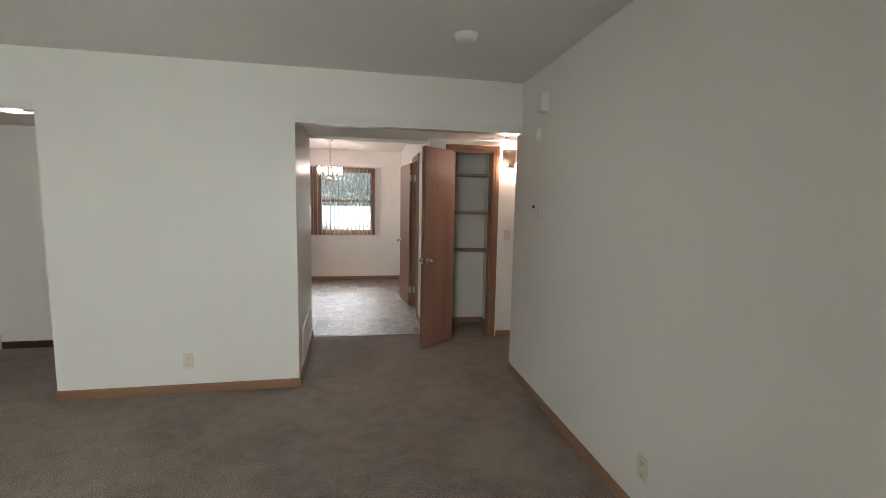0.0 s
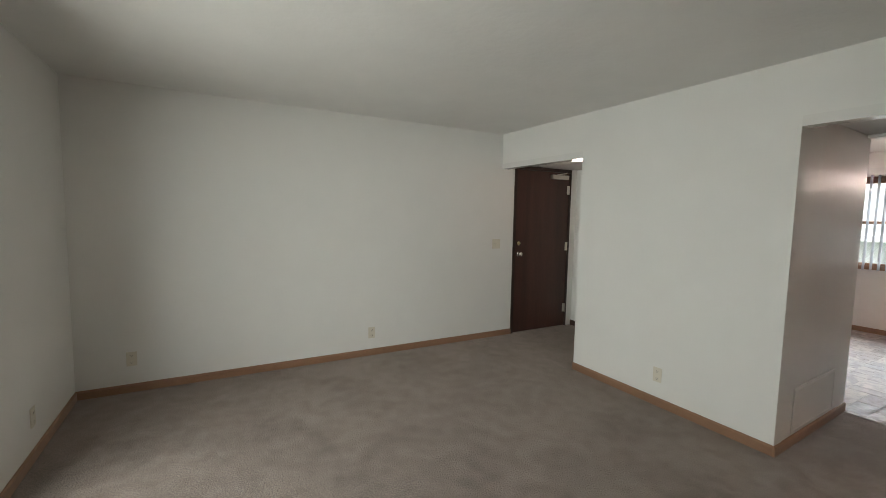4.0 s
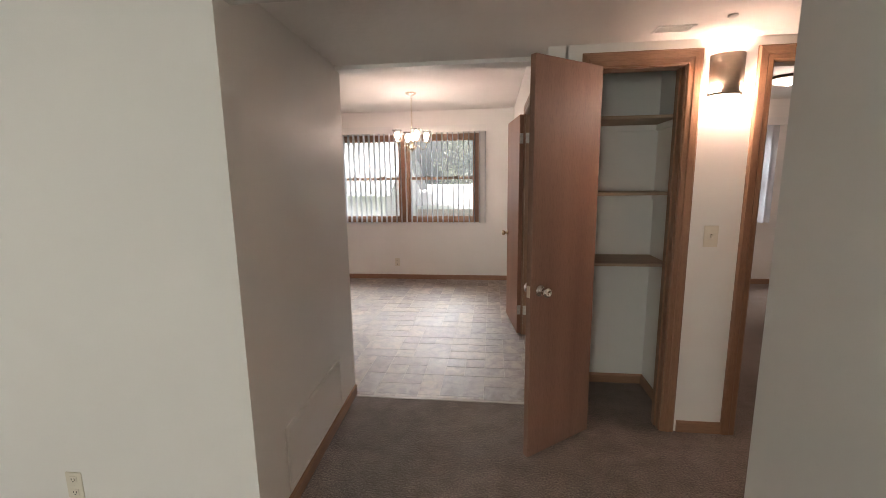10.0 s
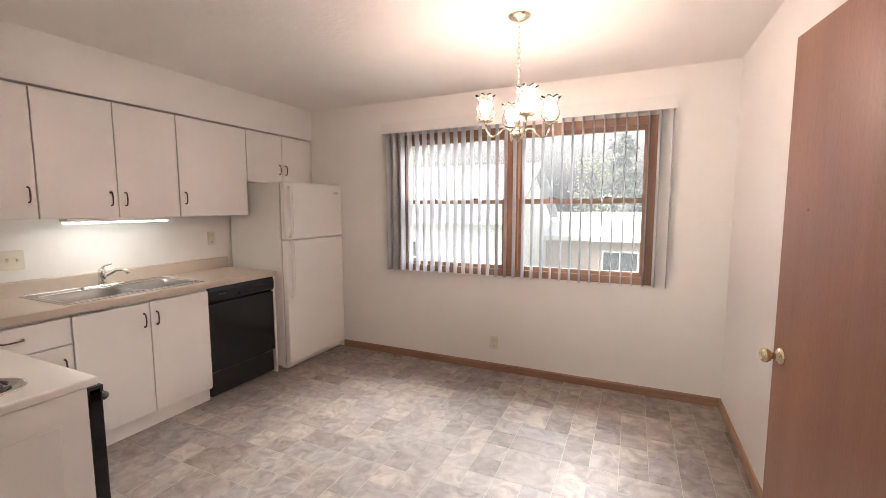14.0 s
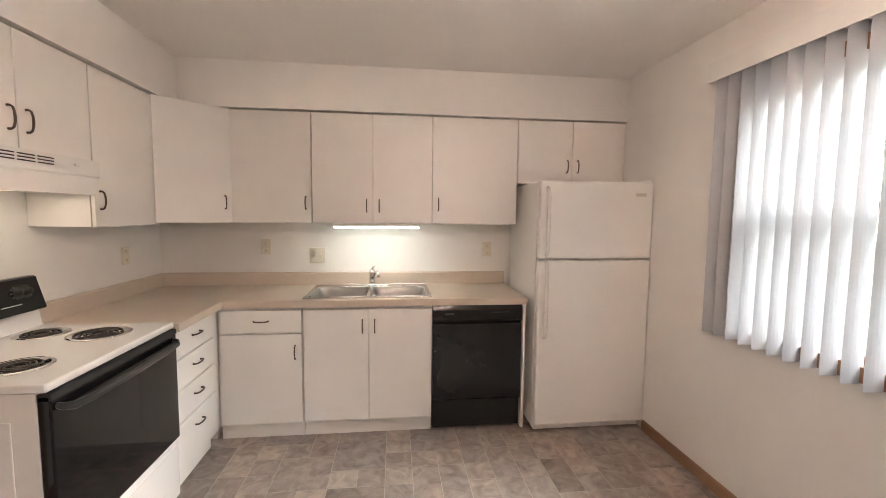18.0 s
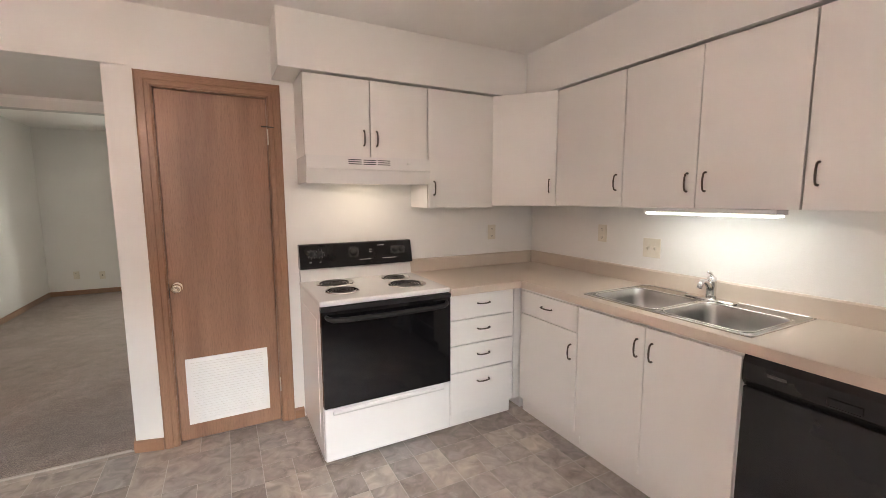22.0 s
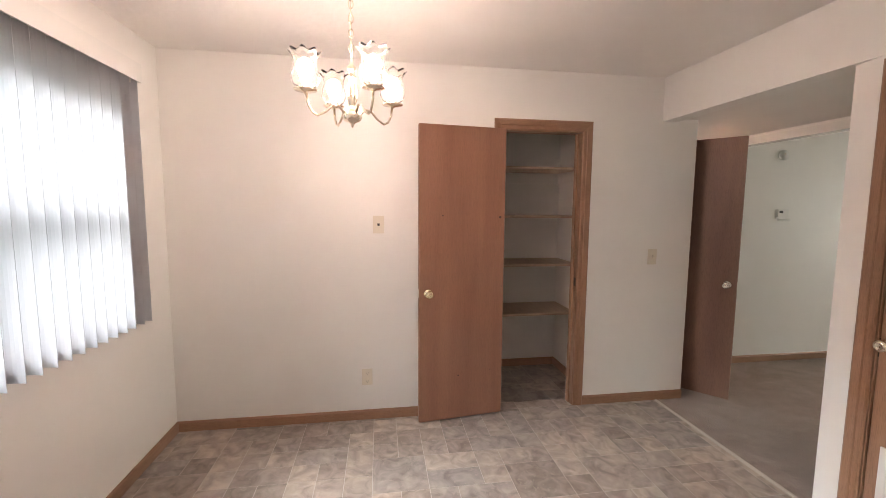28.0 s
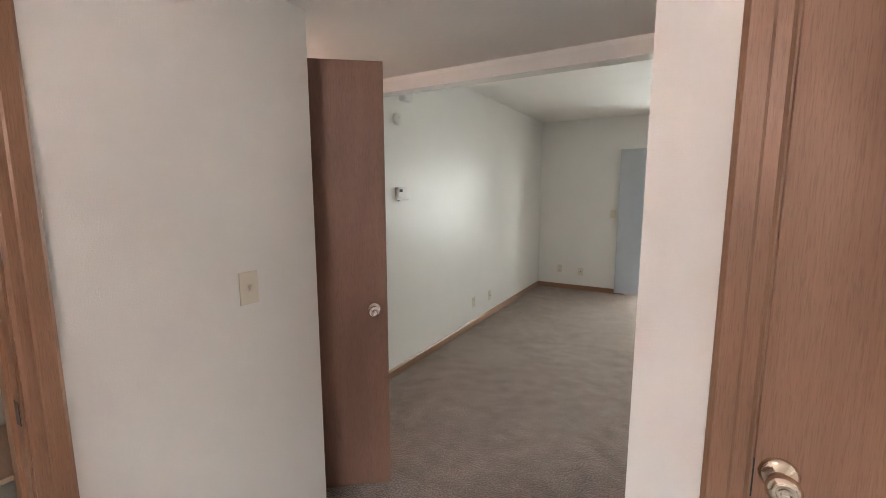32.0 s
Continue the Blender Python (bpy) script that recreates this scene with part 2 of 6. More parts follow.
def tile_material(name, random_per_island=False):
    """Printed slate-look vinyl tile: greys, taupes and a few rusty veins; each tile a little different."""
    m = bpy.data.materials.new(name)
    m.use_nodes = True
    nt = m.node_tree
    b = nt.nodes["Principled BSDF"]
    b.inputs["Roughness"].default_value = 0.55
    b.inputs["Coat Weight"].default_value = 0.3
    b.inputs["Coat Roughness"].default_value = 0.5
    b.inputs["Specular IOR Level"].default_value = 0.35
    co = nt.nodes.new("ShaderNodeTexCoord")
    if random_per_island:
        src = nt.nodes.new("ShaderNodeNewGeometry").outputs["Random Per Island"]
    else:
        src = nt.nodes.new("ShaderNodeObjectInfo").outputs["Random"]
    mul = nt.nodes.new("ShaderNodeMath")
    mul.operation = "MULTIPLY"
    mul.inputs[1].default_value = 37.0
    nt.links.new(src, mul.inputs[0])
    off = nt.nodes.new("ShaderNodeVectorMath")
    off.operation = "ADD"
    nt.links.new(co.outputs["Object"], off.inputs[0])
    nt.links.new(mul.outputs[0], off.inputs[1])

    def nz(sc, det, dist):
        n = nt.nodes.new("ShaderNodeTexNoise")
        n.inputs["Scale"].default_value = sc
        n.inputs["Detail"].default_value = det
        n.inputs["Distortion"].default_value = dist
        nt.links.new(off.outputs[0], n.inputs["Vector"])
        return n.outputs[0]

    r = nt.nodes.new("ShaderNodeValToRGB")
    r.color_ramp.elements[0].position, r.color_ramp.elements[1].position = 0.0, 1.0
    r.color_ramp.elements[0].color = (0.248, 0.203, 0.178, 1)
    r.color_ramp.elements[1].color = (0.43, 0.362, 0.316, 1)
    e = r.color_ramp.elements.new(0.35)
    e.color = (0.37, 0.304, 0.263, 1)
    e = r.color_ramp.elements.new(0.62)
    e.color = (0.30, 0.263, 0.243, 1)
    e = r.color_ramp.elements.new(0.8)
    e.color = (0.405, 0.33, 0.28, 1)
    nt.links.new(src, r.inputs[0])
    clouds = nt.nodes.new("ShaderNodeMapRange")
    clouds.inputs[1].default_value, clouds.inputs[2].default_value = 0.3, 0.7
    clouds.inputs[3].default_value, clouds.inputs[4].default_value = 0.62, 1.24
    nt.links.new(nz(11, 5, 1.0), clouds.inputs[0])
    mx = nt.nodes.new("ShaderNodeMix")
    mx.data_type, mx.blend_type = "RGBA", "MULTIPLY"
    mx.inputs[0].default_value = 1
    nt.links.new(r.outputs[0], mx.inputs[6])
    nt.links.new(clouds.outputs[0], mx.inputs[7])
    vein = nt.nodes.new("ShaderNodeValToRGB")
    vein.color_ramp.elements[0].position, vein.color_ramp.elements[1].position = 0.60, 0.68
    vein.color_ramp.elements[0].color = (0, 0, 0, 1)
    vein.color_ramp.elements[1].color = (0.32, 0.32, 0.32, 1)
    nt.links.new(nz(16, 6, 2.5), vein.inputs[0])
    mx2 = nt.nodes.new("ShaderNodeMix")
    mx2.data_type = "RGBA"
    nt.links.new(vein.outputs[0], mx2.inputs[0])
    nt.links.new(mx.outputs[2], mx2.inputs[6])
    mx2.inputs[7].default_value = (0.44, 0.38, 0.325, 1)
    nt.links.new(mx2.outputs[2], b.inputs["Base Color"])
    bp = nt.nodes.new("ShaderNodeBump")
    bp.inputs["Strength"].default_value = 0.15
    bp.inputs["Distance"].default_value = 0.004
    nt.links.new(nz(30, 4, 1.0), bp.inputs["Height"])
    nt.links.new(bp.outputs[0], b.inputs["Normal"])
    return m


M_WALL = material("wall_paint", (0.80, 0.785, 0.755), 0.36, var=0.015, scale=2.5, bump=0.10, bump_scale=260, spec=0.5)
M_SOFFIT = material("beam_paint", (0.80, 0.785, 0.755), 0.16, var=0.015, scale=2.5, bump=0.02, bump_scale=200, spec=0.5)
M_CEIL = material("ceiling_paint", (0.81, 0.79, 0.76), 0.8, var=0.02, scale=3, bump=0.22, bump_scale=26)
M_CARPET = carpet_material("carpet_taupe", (0.150, 0.123, 0.109), (0.246, 0.203, 0.180))
M_CARPET_PALE = carpet_material("carpet_worn", (0.17, 0.135, 0.118), (0.26, 0.21, 0.185))
M_TILE = tile_material("vinyl_tile")
M_TILE_REST = tile_material("vinyl_tile_rest", True)
M_GROUT = material("vinyl_joint", (0.50, 0.455, 0.41), 0.6, var=0.08)
M_TRIM = wood("oak_trim", (0.25, 0.13, 0.076), (0.345, 0.195, 0.118), 0.38, axis=2)
M_TRIM_X = wood("oak_trim_along_x", (0.25, 0.13, 0.076), (0.345, 0.195, 0.118), 0.38, axis=0)
M_TRIM_Y = wood("oak_trim_along_y", (0.25, 0.13, 0.076), (0.345, 0.195, 0.118), 0.38, axis=1)
M_DOOR = wood("walnut_door", (0.222, 0.113, 0.067), (0.335, 0.190, 0.118), 0.42, spread=0.04, bands=0.75, flecks=0.2)
M_DOOR_CLOSET = wood("closet_door_veneer", (0.195, 0.104, 0.072), (0.258, 0.143, 0.099), 0.46, spread=0.0, bands=0.8, flecks=0.2)
M_DOOR_RED = wood("cherry_door", (0.205, 0.096, 0.058), (0.275, 0.135, 0.085), 0.42, spread=0.03, bands=0.7, flecks=0.15)
M_ENTRY = wood("dark_door", (0.045, 0.019, 0.014), (0.085, 0.036, 0.025), 0.38, spread=0.0, flecks=0.25)
M_ENTRY_FRAME = material("dark_metal_frame", (0.05, 0.032, 0.026), 0.45, var=0.1)
M_SHELF = material("shelf_board", (0.44, 0.325, 0.235), 0.55, var=0.1, scale=5, stretch=(1, 8, 8))
M_CAB = material("white_laminate", (0.80, 0.775, 0.74), 0.38, var=0.012, scale=3, bump=0.02, bump_scale=300)
M_CAB_EDGE = material("grey_edge", (0.52, 0.47, 0.42), 0.5, var=0.05)
M_COUNTER = material("beige_laminate", (0.60, 0.505, 0.42), 0.40, var=0.03, scale=4, fine=0.10, fine_scale=400)
M_ENAMEL = material("white_enamel", (0.80, 0.785, 0.76), 0.22, var=0.01, scale=3)
M_FRIDGE = material("fridge_enamel", (0.80, 0.785, 0.755), 0.32, var=0.012, scale=3, bump=0.12, bump_scale=420)
M_BLACK = material("black_enamel", (0.012, 0.012, 0.013), 0.16, var=0.1, scale=3)
M_BLACK_GLASS = material("black_glass", (0.006, 0.006, 0.007), 0.05, var=0.1, scale=3)
M_BLACK_SATIN = material("black_plastic", (0.018, 0.018, 0.018), 0.38, var=0.1, scale=5)
M_GREY_PRINT = material("grey_print", (0.52, 0.52, 0.50), 0.5, var=0.02)
M_BOWL = material("worn_steel_bowl", (0.40, 0.39, 0.375), 0.32, 1.0, var=0.08, scale=10, bump=0.03, bump_scale=90)
M_STEEL = material("stainless_steel", (0.42, 0.41, 0.395), 0.22, 1.0, var=0.05, scale=8, stretch=(1, 12, 1), bump=0.03, bump_scale=120)
M_CHROME = material("chrome", (0.78, 0.77, 0.75), 0.08, 1.0, var=0.03)
M_BRASS = material("polished_brass", (0.80, 0.68, 0.47), 0.18, 1.0, var=0.05)
M_PALE_BRASS = material("pale_brass", (0.80, 0.73, 0.60), 0.16, 1.0, var=0.05)
M_NICKEL = material("nickel", (0.70, 0.66, 0.58), 0.3, 1.0, var=0.05)
M_HINGE = material("worn_hinge_steel", (0.56, 0.53, 0.48), 0.42, 0.35, var=0.15, scale=40)
M_SCONCE = material("brushed_nickel", (0.34, 0.265, 0.20), 0.38, 0.2, var=0.08, scale=30)
M_PULL = material("antique_bronze", (0.10, 0.08, 0.065), 0.4, 0.7, var=0.25, scale=60)
M_COIL = material("burner_coil", (0.07, 0.064, 0.06), 0.30, 0.5, var=0.2, scale=40)
M_IVORY = material("ivory_plastic", (0.70, 0.65, 0.55), 0.4, var=0.02)
M_SLOT = material("dark_slot", (0.03, 0.028, 0.025), 0.7, var=0.05)
M_WHITE_PL = material("white_plastic", (0.76, 0.755, 0.73), 0.42, var=0.015)
M_GRILLE = material("white_metal_grille", (0.78, 0.765, 0.74), 0.4, var=0.02)
M_GLASS = pane_glass("clear_glass")
M_SHADE = pane_glass("shade_glass")
M_SHADE.node_tree.nodes["Principled BSDF"].inputs["Base Color"].default_value = (0.95, 0.95, 0.93, 1)
milk = M_SHADE.node_tree.nodes.new("ShaderNodeBsdfTranslucent")      # pressed glass scatters some of the bulb's light
milk.inputs[0].default_value = (0.9, 0.88, 0.85, 1)
blend = M_SHADE.node_tree.nodes.new("ShaderNodeMixShader")
blend.inputs[0].default_value = 0.006
M_SHADE.node_tree.links.new(M_SHADE.node_tree.nodes["Principled BSDF"].outputs[0], blend.inputs[1])
M_SHADE.node_tree.links.new(milk.outputs[0], blend.inputs[2])
M_SHADE.node_tree.links.new(blend.outputs[0], M_SHADE.node_tree.nodes["Material Output"].inputs[0])
M_BULB = glow("lit_bulb", (1.0, 0.79, 0.72), 18.8)
M_BULB_HALL = glow("lit_hall_bulb", (1.0, 0.74, 0.62), 105.0)
M_TUBE = glow("lit_tube", (0.93, 1.0, 0.98), 1.5)
M_DOME = glow("lit_dome", (1.0, 0.88, 0.72), 0.9)
M_HOODLENS = glow("lit_lens", (1.0, 0.86, 0.66), 0.45)
M_SIDING = material("white_siding", (0.74, 0.75, 0.76), 0.6, var=0.03, scale=3)
M_ROOF = material("grey_shingles", (0.44, 0.45, 0.47), 0.9, var=0.15, scale=3, fine=0.25, fine_scale=25)
M_ROOF_LIGHT = material("pale_metal_roof", (0.72, 0.74, 0.77), 0.5, var=0.04, scale=2)
M_BRICK = material("red_brick", (0.58, 0.46, 0.41), 0.85, var=0.2, scale=12)
M_MORTAR = material("mortar", (0.5, 0.46, 0.42), 0.9, var=0.1)
def leaf_material(name, base):
    """Thin leaves that let a part of the light through."""
    m = material(name, base, 0.7, var=0.3, scale=3, spread=0.12)
    nt = m.node_tree
    t = nt.nodes.new("ShaderNodeBsdfTranslucent")
    t.inputs[0].default_value = (*[min(1, c * 1.5) for c in base], 1)
    mx = nt.nodes.new("ShaderNodeMixShader")
    mx.inputs[0].default_value = 0.5
    nt.links.new(nt.nodes["Principled BSDF"].outputs[0], mx.inputs[1])
    nt.links.new(t.outputs[0], mx.inputs[2])
    nt.links.new(mx.outputs[0], nt.nodes["Material Output"].inputs[0])
    return m


M_GRASS = material("grass", (0.07, 0.11, 0.035), 0.95, var=0.35, scale=2.5, fine=0.4, fine_scale=60)
M_LEAF = leaf_material("foliage", (0.20, 0.215, 0.165))
M_PINE = leaf_material("conifer", (0.17, 0.19, 0.17))
M_BARK = material("bark", (0.12, 0.09, 0.065), 0.95, var=0.3, scale=14, stretch=(1, 1, 0.2))
M_DECK = material("deck_boards", (0.50, 0.43, 0.35), 0.8, var=0.15, scale=5, stretch=(1, 8, 8), spread=0.06)
M_DARKWIN = material("far_window_glass", (0.05, 0.06, 0.07), 0.1, var=0.1)


def blind_material():
    """White vinyl vane: diffuse, letting a part of the daylight through."""
    m = bpy.data.materials.new("white_vinyl_vane")
    m.use_nodes = True
    nt = m.node_tree
    out = nt.nodes["Material Output"]
    b = nt.nodes["Principled BSDF"]
    b.inputs["Base Color"].default_value = (0.55, 0.575, 0.61, 1)
    b.inputs["Roughness"].default_value = 0.45
    t = nt.nodes.new("ShaderNodeBsdfTranslucent")
    t.inputs[0].default_value = (0.60, 0.63, 0.67, 1)
    mx = nt.nodes.new("ShaderNodeMixShader")
    mx.inputs[0].default_value = 0.10
    nt.links.new(b.outputs[0], mx.inputs[1])
    nt.links.new(t.outputs[0], mx.inputs[2])
    nt.links.new(mx.outputs[0], out.inputs[0])
    return m


M_VANE = blind_material()


def haze_material():
    """Painted glare haze: mostly clear sheet, its pale share lit by daylight from outside."""
    m = bpy.data.materials.new("pale_haze")
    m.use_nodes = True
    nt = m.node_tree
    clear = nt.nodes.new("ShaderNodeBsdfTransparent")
    haze_tint = nt.nodes.new("ShaderNodeBsdfTranslucent")
    haze_tint.inputs[0].default_value = (0.62, 0.64, 0.66, 1)
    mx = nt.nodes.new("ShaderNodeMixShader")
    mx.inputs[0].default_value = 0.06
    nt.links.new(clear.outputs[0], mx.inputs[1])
    nt.links.new(haze_tint.outputs[0], mx.inputs[2])
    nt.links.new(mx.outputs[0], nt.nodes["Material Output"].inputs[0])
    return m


M_HAZE = haze_material()


# ---- building helpers ----
def mesh_of(bm, name, mat, smooth=False):
    me = bpy.data.meshes.new(name)
    bm.normal_update()
    bm.to_mesh(me)
    bm.free()
    me.materials.append(mat)
    if smooth:
        for p in me.polygons:
            p.use_smooth = True
    return me


def part(name, bm, mat, parent, label="", smooth=False):
    """One bmesh as one mesh object under a thing or a part; its coordinates are those of the parent."""
    ob = new(name, mesh_of(bm, name, mat, smooth))
    ob.parent = parent
    if label:
        ob["label"] = label
    return ob


def solo(name, bm, mat, m=None, smooth=False, **tags):
    ob = new(name, mesh_of(bm, name, mat, smooth))
    if m is not None:
        ob.matrix_world = m
    return tagged(ob, **tags)


def thing(name, m, label, category, group="", kind=""):
    ob = new(name)
    ob.empty_display_size = 0.1
    ob.matrix_world = m
    return tagged(ob, label, category, group, kind)


def box(bm, x0, x1, y0, y1, z0, z1, bevel=0.0, seg=2):
    if x1 < x0:
        x0, x1 = x1, x0
    if y1 < y0:
        y0, y1 = y1, y0
    v = [bm.verts.new(p) for p in ((x0, y0, z0), (x1, y0, z0), (x1, y1, z0), (x0, y1, z0), (x0, y0, z1), (x1, y0, z1), (x1, y1, z1), (x0, y1, z1))]
    f = [bm.faces.new([v[i] for i in q]) for q in ((0, 3, 2, 1), (4, 5, 6, 7), (0, 1, 5, 4), (1, 2, 6, 5), (2, 3, 7, 6), (3, 0, 4, 7))]
    if bevel:
        es = list({e for q in f for e in q.edges})
        bmesh.ops.bevel(bm, geom=es, offset=bevel, segments=seg, affect="EDGES", profile=0.6)
    return bm


def nbox(*a, **k):
    return box(bmesh.new(), *a, **k)


def cyl(bm, r0, r1, h, m=None, seg=20, caps=True):
    bmesh.ops.create_cone(bm, cap_ends=caps, segments=seg, radius1=r0, radius2=r1, depth=h, matrix=(m or Matrix()) @ Matrix.Translation((0, 0, h / 2)))
    return bm


def lathe(bm, prof, seg=24, m=None):
    """Turned shape from (radius, height) pairs."""
    m = m or Matrix()
    rings = []
    for r, z in prof:
        rings.append([bm.verts.new(m @ Vector((r * math.cos(2 * math.pi * i / seg), r * math.sin(2 * math.pi * i / seg), z))) for i in range(seg)])
    for a, b in zip(rings, rings[1:]):
        for i in range(seg):
            bm.faces.new((a[i], a[(i + 1) % seg], b[(i + 1) % seg], b[i]))
    if prof[0][0] > 1e-4:
        bm.faces.new(rings[0][::-1])
    if prof[-1][0] > 1e-4:
        bm.faces.new(rings[-1])
    return bm


def tube(bm, pts, r, seg=8, close=False):
    """Round bar along a line of points."""
    pts = [Vector(p) for p in pts]
    rings = []
    n = len(pts)
    side = None
    for i, p in enumerate(pts):
        a = pts[(i - 1) % n] if close or i > 0 else p
        b = pts[(i + 1) % n] if close or i < n - 1 else p
        d = (b - a).normalized()
        if side is None:
            side = d.orthogonal().normalized()
        side = (side - d * side.dot(d)).normalized()
        up = d.cross(side)
        rr = r[i] if isinstance(r, (list, tuple)) else r
        rings.append([bm.verts.new(p + rr * (math.cos(t) * side + math.sin(t) * up)) for t in [2 * math.pi * k / seg for k in range(seg)]])
    pairs = list(zip(rings, rings[1:]))
    if close:
        pairs.append((rings[-1], rings[0]))
    for a, b in pairs:
        for i in range(seg):
            bm.faces.new((a[i], a[(i + 1) % seg], b[(i + 1) % seg], b[i]))
    if not close:
        bm.faces.new(rings[0][::-1])
        bm.faces.new(rings[-1])
    return bm


def prism(bm, outline, axis, a0, a1):
    """Extrudes an outline of 2D points along axis 0, 1 or 2."""
    def at(p, a):
        q = [p[0], p[1]]
        q.insert(axis, a)
        return q
    lo = [bm.verts.new(at(p, a0)) for p in outline]
    hi = [bm.verts.new(at(p, a1)) for p in outline]
    n = len(outline)
    for i in range(n):
        bm.faces.new((lo[i], lo[(i + 1) % n], hi[(i + 1) % n], hi[i]))
    bm.faces.new(lo[::-1])
    bm.faces.new(hi)
    bmesh.ops.recalc_face_normals(bm, faces=bm.faces)
    return bm


def boxes(*rows):
    bm = bmesh.new()
    for r in rows:
        box(bm, *r)
    return bm


def union(*rows):
    """One solid out of touching boxes, with no faces inside."""
    rows = [(min(r[0], r[1]), max(r[0], r[1]), min(r[2], r[3]), max(r[2], r[3]), r[4], r[5]) for r in rows]
    cuts = [sorted({round(v, 5) for r in rows for v in r[2 * k:2 * k + 2]}) for k in range(3)]
    full = set()
    for i in range(len(cuts[0]) - 1):
        for j in range(len(cuts[1]) - 1):
            for k in range(len(cuts[2]) - 1):
                c = [(cuts[a][n] + cuts[a][n + 1]) / 2 for a, n in enumerate((i, j, k))]
                if any(r[0] < c[0] < r[1] and r[2] < c[1] < r[3] and r[4] < c[2] < r[5] for r in rows):
                    full.add((i, j, k))
    bm = bmesh.new()
    seen = {}

    def vert(i, j, k):
        if (i, j, k) not in seen:
            seen[(i, j, k)] = bm.verts.new((cuts[0][i], cuts[1][j], cuts[2][k]))
        return seen[(i, j, k)]

    sides = {(-1, 0, 0): ((0, 0, 0), (0, 0, 1), (0, 1, 1), (0, 1, 0)), (1, 0, 0): ((1, 0, 0), (1, 1, 0), (1, 1, 1), (1, 0, 1)),
             (0, -1, 0): ((0, 0, 0), (1, 0, 0), (1, 0, 1), (0, 0, 1)), (0, 1, 0): ((0, 1, 0), (0, 1, 1), (1, 1, 1), (1, 1, 0)),
             (0, 0, -1): ((0, 0, 0), (0, 1, 0), (1, 1, 0), (1, 0, 0)), (0, 0, 1): ((0, 0, 1), (1, 0, 1), (1, 1, 1), (0, 1, 1))}
    for i, j, k in sorted(full):
        for (a, b, c), quad in sides.items():
            if (i + a, j + b, k + c) not in full:
                bm.faces.new([vert(i + p, j + q, k + r) for p, q, r in quad])
    return bm


# ---- structure ----
XW, XE, YS, YN = -3.325, 1.427, -0.508, 3.565      # living room
KW, KE, KS, KN = -3.255, 0.81, 4.89, 8.30      # kitchen and dining
ZL, ZK, ZH = 2.48, 2.45, 2.160                 # ceilings: living, kitchen, hall
TOP = 2.62


def HALL_X(y):
    """Face of the hall's west wall, which runs a little out of square."""
    return -0.375 - 0.0567 * (y - 3.565) / 1.325


def wall(name, label, *rows):
    return solo(name, union(*rows), M_WALL, label=label, category="wall", kind="structure")


wall("wall_living_west", "off-white painted living room wall", (XW - 0.1, XW, -0.65, 3.765, 0, TOP), (XW - 0.1, XW, 3.765, 4.735, 2.13, TOP), (XW - 0.1, XW, 4.735, 4.90, 0, TOP))
wall("wall_living_north", "off-white painted wall between living room and hall", (-2.068, -0.375, YN, 3.665, 0, TOP), (XW, -2.068, YN, 3.665, 2.13, TOP), (-0.375, XE, YN, 3.665, 2.137, TOP))
solo("beam_living", boxes((XW, -2.068, YN, 3.665, 2.068, 2.13), (-0.375, XE, YN, 3.665, 2.075, 2.137)), M_SOFFIT, label="glossy off-white painted header over the openings", category="beam", kind="structure")
wall("wall_living_east", "off-white painted living room wall with thermostat", (XE, XE + 0.1, -0.65, 3.665, 0, TOP))
wall("wall_living_south", "off-white painted wall with patio door opening", (XW - 0.1, -1.71, -0.668, YS, 0, TOP), (-1.71, 0.20, -0.668, YS, 2.015, TOP), (0.20, XE + 0.1, -0.668, YS, 0, TOP))
wall("wall_entry_east", "off-white painted entry alcove wall", (-2.068, -1.968, 3.665, 4.83, 0, TOP))
solo("wall_hall_west", prism(bmesh.new(), [(-0.51, 3.665), (HALL_X(3.665), 3.665), (HALL_X(4.775), 4.775), (-0.51, 4.775)], 2, 0, TOP), M_WALL, label="off-white painted hall wall with return grille", category="wall", kind="structure")
wall("wall_hall_south", "off-white painted hall wall", (XE + 0.1, 3.30, YN, 3.665, 0, TOP))
wall("wall_hall_end", "off-white painted hall end wall", (3.20, 3.30, 3.665, 4.60, 0, TOP))
wall("wall_kitchen_south", "off-white painted kitchen wall behind the stove", (-3.6, -2.0, 4.83, KS, 0, TOP), (-2.0, -1.227, 4.80, KS, 0, TOP), (-1.227, -0.634, 4.80, KS, 2.055, TOP), (-0.634, KE, 4.775, KS, 2.137, TOP))
solo("wall_kitchen_return", prism(bmesh.new(), [(-0.634, 4.775), (-0.634, KS), (-0.570, KS), (HALL_X(4.853), 4.853), (HALL_X(4.775), 4.775)], 2, 0, 2.137), M_WALL, label="off-white painted wall end beside the hall opening", category="wall", kind="structure")
wall("wall_kitchen_west", "off-white painted kitchen wall behind the sink", (KW - 0.1, KW, KS, KN + 0.15, 0, TOP))
wall("wall_kitchen_north", "off-white painted outer wall with windows",
     (KW, -1.84, KN, KN + 0.15, 0, TOP), (-1.84, 0.32, KN, KN + 0.15, 0, 0.87), (-1.84, 0.32, KN, KN + 0.15, 2.12, TOP), (0.32, 2.9, KN, KN + 0.15, 0, TOP),
     (2.9, 4.1, KN, KN + 0.15, 0, 0.87), (2.9, 4.1, KN, KN + 0.15, 2.12, TOP), (4.1, 5.1, KN, KN + 0.15, 0, TOP))
wall("wall_dining_east", "off-white painted dining wall with pantry opening", (KE, KE + 0.1, 4.60, 5.504, 0, TOP), (KE, KE + 0.1, 5.504, 6.104, 2.05, TOP), (KE, KE + 0.1, 6.104, KN, 0, TOP))
